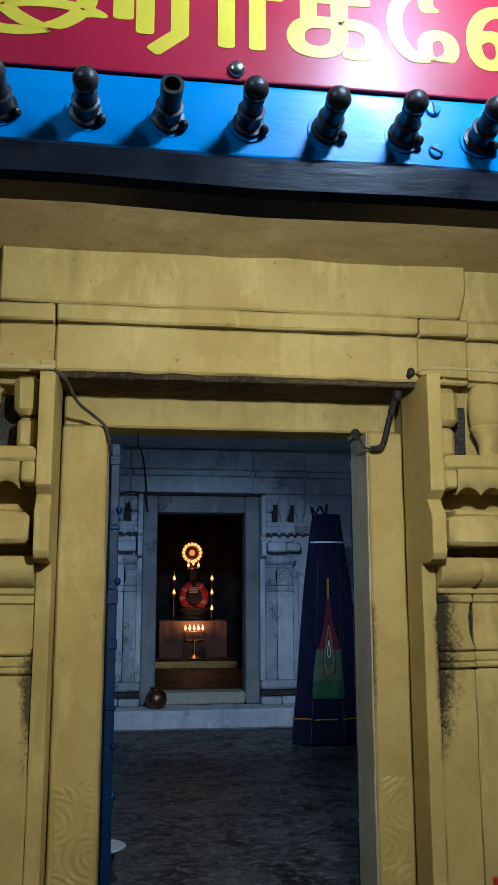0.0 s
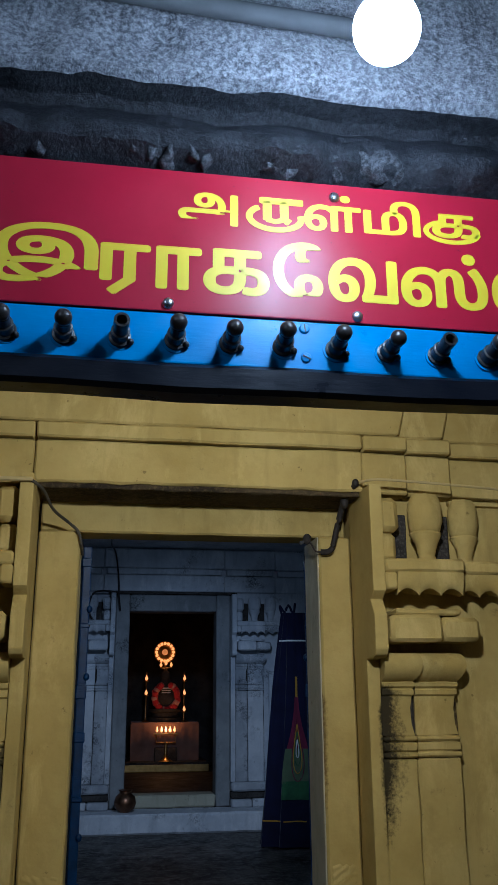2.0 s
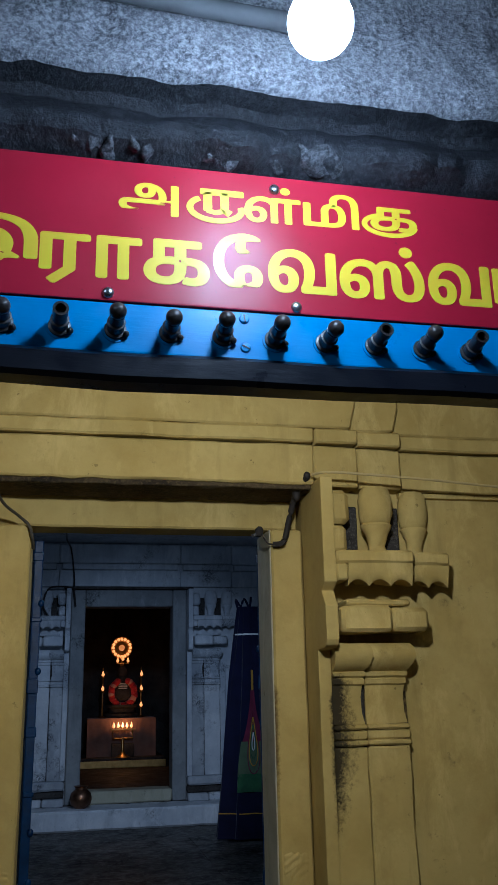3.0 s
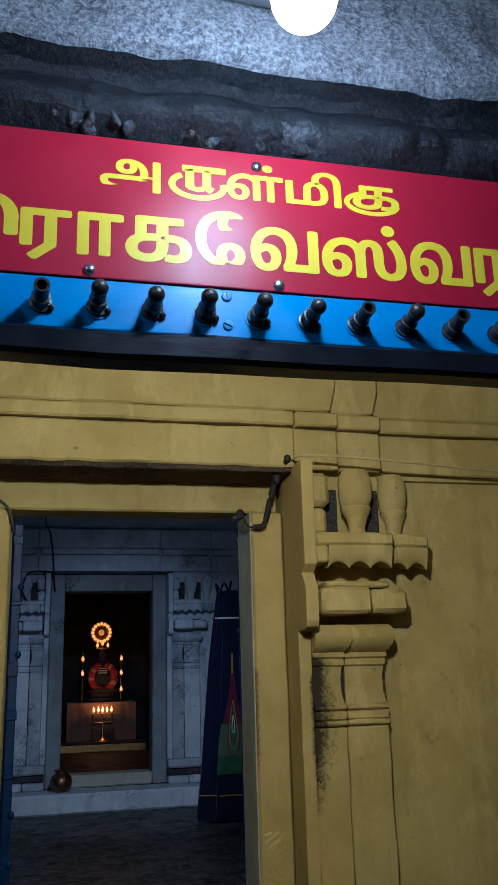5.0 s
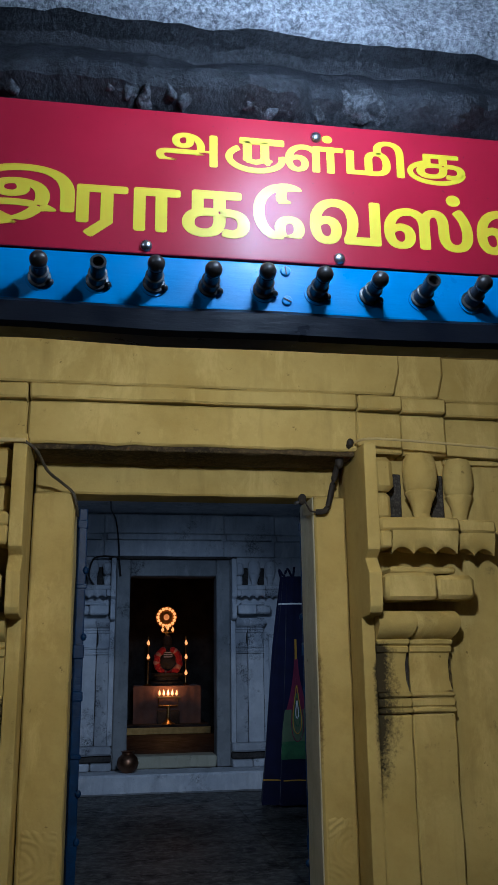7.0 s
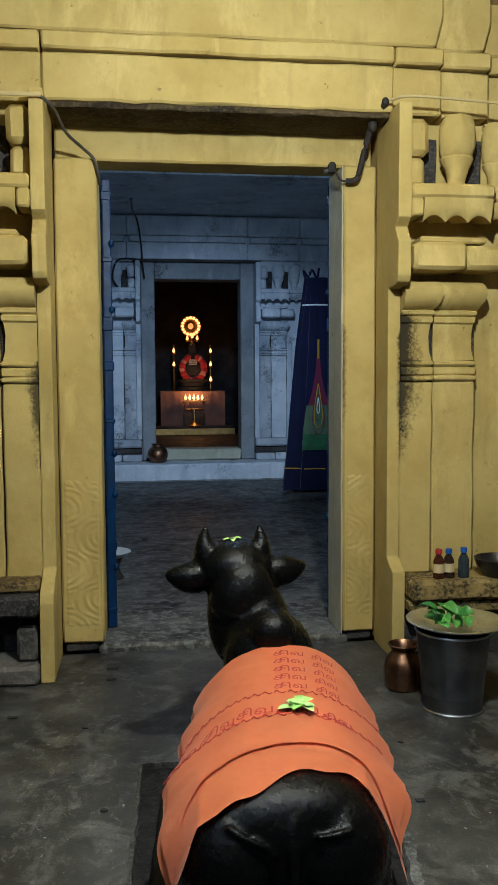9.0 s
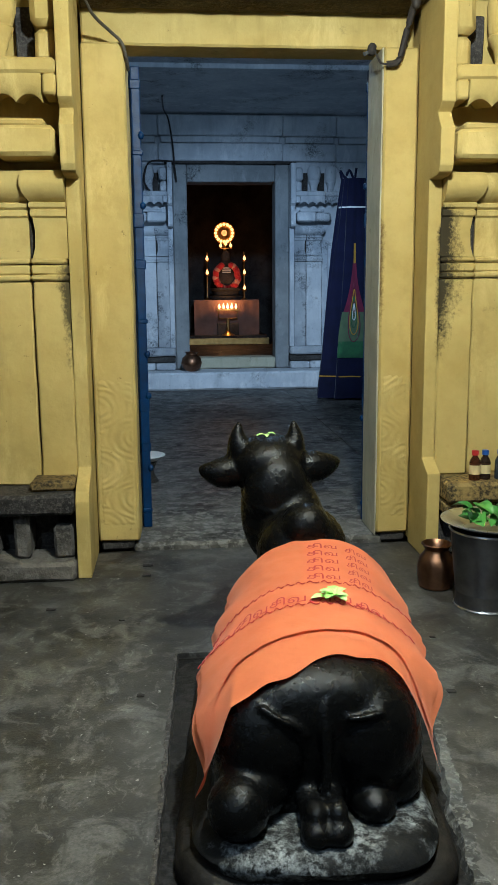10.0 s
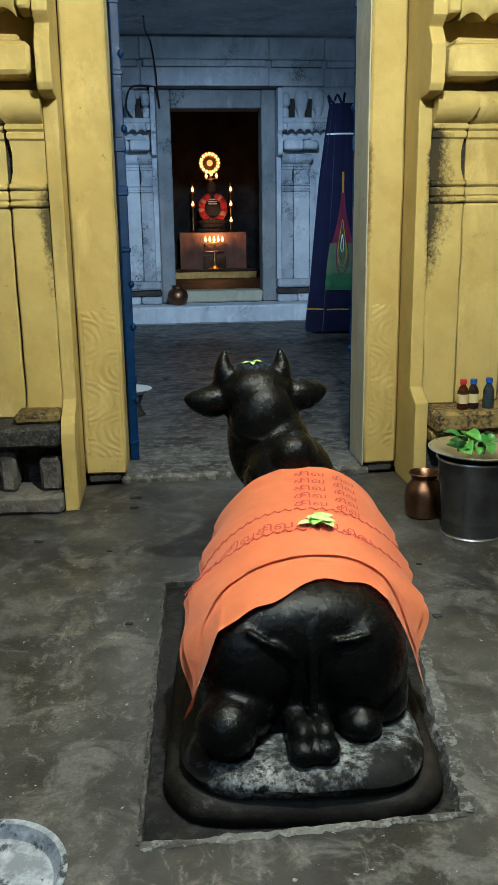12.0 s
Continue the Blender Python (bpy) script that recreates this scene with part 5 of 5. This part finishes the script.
def cloth_at(u, v, lift=0.0):
    """A place on the draped cloth: u from the tail (0) to the hump (1), v from -1 on one flank to 1 on the other."""
    y = CL_Y0 + (CL_Y1 - CL_Y0) * u
    a = v * 1.24
    p = trunk_at(y, a, 0.008 + lift)
    p.z -= 0.02 * max(0.0, 0.20 - u) / 0.20
    low = max(0.0, abs(v) - 0.5) / 0.5
    p.x += math.copysign(0.050 * low ** 1.4 * (1.2 - 0.8 * u) + 0.009 * math.sin(u * 23 + 2 * v) * low, v)
    p.y += 0.010 * math.sin(u * 13 + 2 * v) * low
    tail = min(1.0, max(0.0, 0.30 - u) / 0.30) * max(0.0, abs(v) - 0.6) / 0.4
    p.z -= 0.056 * tail
    p.x -= math.copysign(0.052 * tail, v)
    return p


drape = thing("draped_cloth", "orange cotton cloth with red Tamil print draped over bull", "cloth")


def sheet(u0, u1, hem, lift, v_max=1.0, nu=50, nv=90):
    bm = bmesh.new()
    rows = []
    for i in range(nu + 1):
        row = []
        for j in range(nv + 1):
            v = (-1 + 2 * j / nv) * v_max
            lo = u0 + hem(v)
            u = lo + (u1 - lo) * i / nu
            p = cloth_at(max(u, 0) if u > 0 else u, v, lift)
            p += Vector((0, 0, 0.0025 * noise.noise(Vector((p.x * 25, p.y * 25, lift * 90)))))
            row.append(bm.verts.new(p))
        rows.append(row)
    for a, b in zip(rows, rows[1:]):
        for k in range(nv):
            bm.faces.new((a[k], a[k + 1], b[k + 1], b[k]))
    bmesh.ops.solidify(bm, geom=bm.faces[:], thickness=-0.0025)
    bmesh.ops.recalc_face_normals(bm, faces=bm.faces[:])
    return bm


part("under_layer", sheet(0.0, 1.0, lambda v: 0.085 + 0.055 * math.tanh((v + 0.08) * 6) - 0.155 * (0.62 if v < 0 else 1.08) * (max(0.0, abs(v) - 0.52) / 0.48) ** 1.15 + 0.008 * math.sin(v * 17 + 0.6), 0.004), ORANGE, drape, smooth=True)
part("top_layer", sheet(0.235, 0.985, lambda v: 0.018 * math.sin(v * 4 + 1) + 0.02 * v - 0.20 * (max(0.0, abs(v) - 0.5) / 0.42) ** 1.4, 0.0095, 0.93), ORANGE, drape, "folded upper layer", True)


def print_on_cloth(body, u, v, size, wide=1.0, spin=0.0):
    """Red printed letters, bent onto the cloth."""
    bm = glyph(body, 0, 1, 0, 1)
    ca, sa = math.cos(radians(spin)), math.sin(radians(spin))
    for p in bm.verts:
        a, b = (p.co.x - 0.5) * size * wide, (p.co.z - 0.5) * size
        a, b = a * ca - b * sa, a * sa + b * ca
        p.co = cloth_at(u + b / (CL_Y1 - CL_Y0), v + a / 0.30, 0.0112)
    return part("print", bm, RED_PRINT, drape)


for i in range(5):
    print_on_cloth("சிவ", 0.64 + 0.068 * i, 0.06, 0.030, 2.25)
    print_on_cloth("சிவ", 0.63 + 0.068 * i, 0.36, 0.030, 2.25)
for v, d in ((-0.78, 0.0), (-0.50, 0.03), (-0.20, 0.04), (0.10, 0.03), (0.40, 0.0)):
    print_on_cloth("சிவ", 0.44 + d, v, 0.038, 2.2, 0)
for row in (0.395, 0.555):
    for k in range(22):
        v0 = -0.95 + 1.8 * k / 22
        wave = [cloth_at(row + 0.035 * math.cos((v0 + 0.065 * i / 10) * 1.4) + 0.010 * math.sin(2 * math.pi * i / 10) * (1 - 0.3 * (i > 5)), v0 + 0.065 * i / 10, 0.0112) for i in range(11)]
        part("print", tube(wave, 0.0014, 4), RED_PRINT, drape)


def leaf_mesh(length, width, curl):
    bm = bmesh.new()
    rows = []
    for i in range(9):
        t = i / 8
        w = width * math.sin(math.pi * min(1, t * 0.96 + 0.03)) ** 0.7
        row = []
        for j in range(5):
            s = (j - 2) / 2
            row.append(bm.verts.new((s * w, t * length, curl * math.sin(math.pi * t) + abs(s) * w * 0.35)))
        rows.append(row)
    for a, b in zip(rows, rows[1:]):
        for k in range(4):
            bm.faces.new((a[k], a[k + 1], b[k + 1], b[k]))
    return bm


def leaf(name, parent, material, m, length=0.06, width=0.02, curl=0.012):
    bm = leaf_mesh(length, width, curl)
    bmesh.ops.transform(bm, matrix=m, verts=bm.verts[:])
    return part(name, bm, material, parent, smooth=True)


sprig = thing("leaf_offering", "pale green leaf sprig laid on the orange cloth", "leaves")
c = cloth_at(0.47, 0.10, 0.0118)
for k in range(11):
    leaf("leaf", sprig, PALE_LEAF, Matrix.Translation(c + Vector((random.uniform(-0.012, 0.012), random.uniform(-0.01, 0.01), 0.0008 * k))) @ Matrix.Rotation(radians(51 * k + random.uniform(-15, 15)), 4, "Z") @ Matrix.Rotation(radians(random.uniform(0, 12)), 4, "X"), random.uniform(0.032, 0.044), 0.012, 0.003)
sprig2 = thing("leaf_offering", "small pale leaf on the head of the bull", "leaves")
for k in range(4):
    leaf("leaf", sprig2, PALE_LEAF, pose(0.492, 1.955, 0.663 + 0.0015 * k, 0, 0, 80 * k + 20), 0.028, 0.009, 0.004)

# ---- vessels and bottles by the wall ----
pail = thing("steel_pail", "dark steel pail standing on the stone floor", "pail")
part("rim", tube([(1.284 + 0.126 * math.cos(a), 2.31 + 0.126 * math.sin(a), 0.268) for a in np.linspace(0, 2 * math.pi, 48)], 0.004, 6), STEEL, pail, "bright rolled rim", True)
part("foot_band", tube([(1.284 + 0.104 * math.cos(a), 2.31 + 0.104 * math.sin(a), 0.004) for a in np.linspace(0, 2 * math.pi, 48)], 0.004, 6), STEEL, pail, "bright foot ring", True)
part("body", lathe([(0, 0.004), (0.098, 0.004), (0.102, 0.0), (0.104, 0.004), (0.102, 0.05), (0.104, 0.053), (0.104, 0.057), (0.103, 0.06), (0.124, 0.262), (0.128, 0.268), (0.124, 0.272), (0.118, 0.262), (0.098, 0.02), (0, 0.016)], 1.284, 2.31, 0, 48), STEEL_DULL, pail, smooth=True)
plate = thing("steel_plate", "shiny steel plate lying on the pail", "plate")
part("dish", lathe([(0, 0.004), (0.10, 0.0), (0.148, 0.022), (0.166, 0.026), (0.168, 0.030), (0.160, 0.032), (0.144, 0.027), (0.098, 0.007), (0, 0.009)], 1.294, 2.31, 0.272, 48), STEEL, plate, smooth=True)
greens = thing("leaf_bunch", "fresh green leaves heaped on steel plate", "leaves")
for k in range(16):
    leaf("leaf", greens, LEAF, pose(1.255 + random.uniform(-0.055, 0.06), 2.295 + random.uniform(-0.05, 0.05), 0.287 + 0.0035 * k, random.uniform(-15, 45), random.uniform(-35, 35), random.uniform(0, 360)), random.uniform(0.05, 0.08), random.uniform(0.018, 0.028), 0.014)
lota = thing("copper_pot", "tarnished copper water pot on the floor", "pot")
part("body", lathe([(0, 0), (0.05, 0.0), (0.06, 0.006), (0.066, 0.04), (0.067, 0.085), (0.060, 0.115), (0.044, 0.132), (0.042, 0.142), (0.052, 0.158), (0.056, 0.162), (0.052, 0.165), (0.038, 0.146), (0.036, 0.13), (0, 0.06)], 1.170, 2.50, 0, 40), COPPER, lota, smooth=True)


def bottle(x, y, z, h, liquid_mat, cap, label, has_label=True):
    ob = thing("bottle", label, "bottle", "bottles on the ledge")
    r = 0.0215
    part("glass", lathe([(0, 0), (r, 0), (r * 1.03, 0.004), (r, h * 0.58), (r * 0.75, h * 0.70), (r * 0.45, h * 0.79), (r * 0.45, h * 0.84), (0, h * 0.84)], x, y, z, 24), liquid_mat, ob, smooth=True)
    part("cap", lathe([(0, 0), (r * 0.62, 0), (r * 0.62, h * 0.15), (r * 0.5, h * 0.165), (0, h * 0.165)], x, y, z + h * 0.825, 18), cap, ob, smooth=True)
    if has_label:
        part("label", lathe([(r * 1.0, h * 0.2), (r * 1.045, h * 0.2), (r * 1.045, h * 0.5), (r * 1.0, h * 0.5)], x, y, z, 24), PAPER, ob, "paper label")


bottle(1.402, 2.775, 0.331, 0.118, OIL_DARK, CAP_RED, "small brown oil bottle with red cap")
bottle(1.447, 2.785, 0.331, 0.116, OIL_BROWN, CAP_BLUE, "small dark oil bottle with blue cap")
bottle(1.507, 2.78, 0.331, 0.120, OIL_BLUE, CAP_BLUE, "small smoky bottle with blue cap", False)
cup = tagged(finish("iron_bowl", lathe([(0, 0), (0.06, 0), (0.09, 0.04), (0.10, 0.07), (0.095, 0.072), (0.08, 0.04), (0, 0.01)], 1.66, 2.79, 0.331, 28), IRON, smooth=True), "sooty black iron bowl on the ledge", "bowl")
fallen = tagged(finish("dark_basin", lathe([(0, 0), (0.05, 0), (0.085, 0.05), (0.095, 0.11), (0.088, 0.11), (0.07, 0.05), (0, 0.012)], 1.315, 2.62, 0.0, 28), DARK_STONE, smooth=True), "dark sooty basin standing against the wall base", "basin")
def tray_metal():
    """Steel with pale reflections put into its colour, and dark stains."""
    m = Mat("reflection_blotched_steel", 0.4, 0.35, 0.5)
    body = m.mix(m.ramp(m.noise(14, 6, 0.7), 0.42, 0.56), (0.44, 0.47, 0.52), (0.20, 0.22, 0.25))
    m.colour(m.mix(m.ramp(m.noise(22, 5, 0.65), 0.56, 0.62), body, (0.05, 0.055, 0.06)))
    m.bump(m.noise(40, 5), 0.2, 0.003)
    return m.m


TRAY = tray_metal()
thali = thing("steel_tray", "round steel tray with painted reflections and water stains on the floor", "tray")
part("dish", lathe([(0, 0.004), (0.112, 0.002), (0.126, 0.024), (0.134, 0.026), (0.134, 0.030), (0.124, 0.028), (0.110, 0.008), (0, 0.010)], -0.074, 0.835, 0, 56), TRAY, thali, smooth=True)
part("coin", lathe([(0, 0), (0.012, 0), (0.012, 0.003), (0, 0.003)], -0.037, 0.815, 0.009, 16), BRASS, thali, "brass coin")

for x, y, r in ((0.121, 2.86, 0.020), (0.119, 2.74, 0.017), (0.961, 1.694, 0.012), (0.13, 1.757, 0.011), (-0.194, 2.42, 0.016), (0.05, 2.30, 0.010), (-0.3, 1.9, 0.009), (1.02, 2.05, 0.009)):
    crumb = rough_block(x - r, x + r, y - r * 0.55, y + r * 0.55, 0.0, 0.0045, 0.008, 0.003, 0.0015, x * 9, 60.0)
    tagged(finish("dry_petal", crumb, RUSTY_IRON, smooth=True), "dark dried petal lying on the floor", "petal", "petals scattered on the floor")

# ---- floor slabs ----
PIT = ((0.174, 0.908), (0.757, 0.921), (0.945, 2.02), (0.228, 2.02))


def poly_slab(points, z0, z1):
    """An upright-sided slab over any outline, given anticlockwise."""
    bm = bmesh.new()
    low, high = [bm.verts.new((x, y, z0)) for x, y in points], [bm.verts.new((x, y, z1)) for x, y in points]
    n = len(points)
    for k in range(n):
        bm.faces.new((low[k], low[(k + 1) % n], high[(k + 1) % n], high[k]))
    bm.faces.new(low[::-1]), bm.faces.new(high)
    return bm


def crumbled(a, b, inner, outer, seed):
    """A ragged strip of old mortar along one edge of the pit."""
    a, b = Vector((*a, 0)), Vector((*b, 0))
    way = (b - a).normalized()
    side = Vector((way.y, -way.x, 0))
    n = int((b - a).length / 0.008)
    bm = bmesh.new()
    rows = []
    for i in range(n + 1):
        p = a + (b - a) * i / n
        w = [noise.noise(Vector((p.x * k + seed, p.y * k, seed))) for k in (18, 47, 90)]
        lo, hi = -inner * (1 + 0.9 * w[0] + 0.6 * w[1]), outer * (1 + 0.8 * w[1] + 0.5 * w[2])
        row = []
        for j in range(5):
            q = p + side * (lo + (hi - lo) * j / 4)
            row.append(bm.verts.new((q.x, q.y, -0.02 if j == 0 else (0.001 if j == 4 else 0.003 + 0.004 * noise.noise(q * 60)))))
        rows.append(row)
    for p, q in zip(rows, rows[1:]):
        for k in range(4):
            bm.faces.new((p[k], p[k + 1], q[k + 1], q[k]))
    bmesh.ops.recalc_face_normals(bm, faces=bm.faces[:])
    return bm


def slabs(parent, name, xs, ys, material, top=0.0, gap=0.004):
    for i, (x0, x1) in enumerate(zip(xs, xs[1:])):
        for j, (y0, y1) in enumerate(zip(ys, ys[1:])):
            part(name, block(x0 + gap, x1 - gap, y0 + gap, y1 - gap, top - 0.03, top + random.uniform(-0.001, 0.001), 0.0015, segments=1), material, parent)


P0, P1, P2, P3 = PIT
for outline in (((-3.0, -3.0), (4.0, -3.0), P1, P0), ((4.0, -3.0), (4.0, 3.06), P2, P1), ((4.0, 3.06), (-3.0, 3.06), P3, P2), ((-3.0, 3.06), (-3.0, -3.0), P0, P3)):
    part("paving", poly_slab(outline, -0.03, 0.0), FLOOR, floor)
part("pit_floor", block(0.16, 0.96, 0.89, 2.04, -0.05, -0.018, 0), PLINTH, floor, "dark sunken bed round plinth")
for a, b, inner, outer, mat, seed in ((P0, P1, 0.008, 0.014, MORTAR, 3.0), (P1, P2, 0.014, 0.020, MORTAR, 8.0), (P3, P0, 0.006, 0.007, DARK_STONE, 5.0)):
    part("pit_edge", crumbled(a, b, inner, outer, seed), mat, floor, "crumbled mortar edging", True)
slabs(floor_inner, "slab", [-1.6, -0.25, 1.45, 3.2], [3.3, 4.05, 4.62, 5.5, 6.6, 7.8, 8.9], FLOOR_INNER, gap=0.0015)
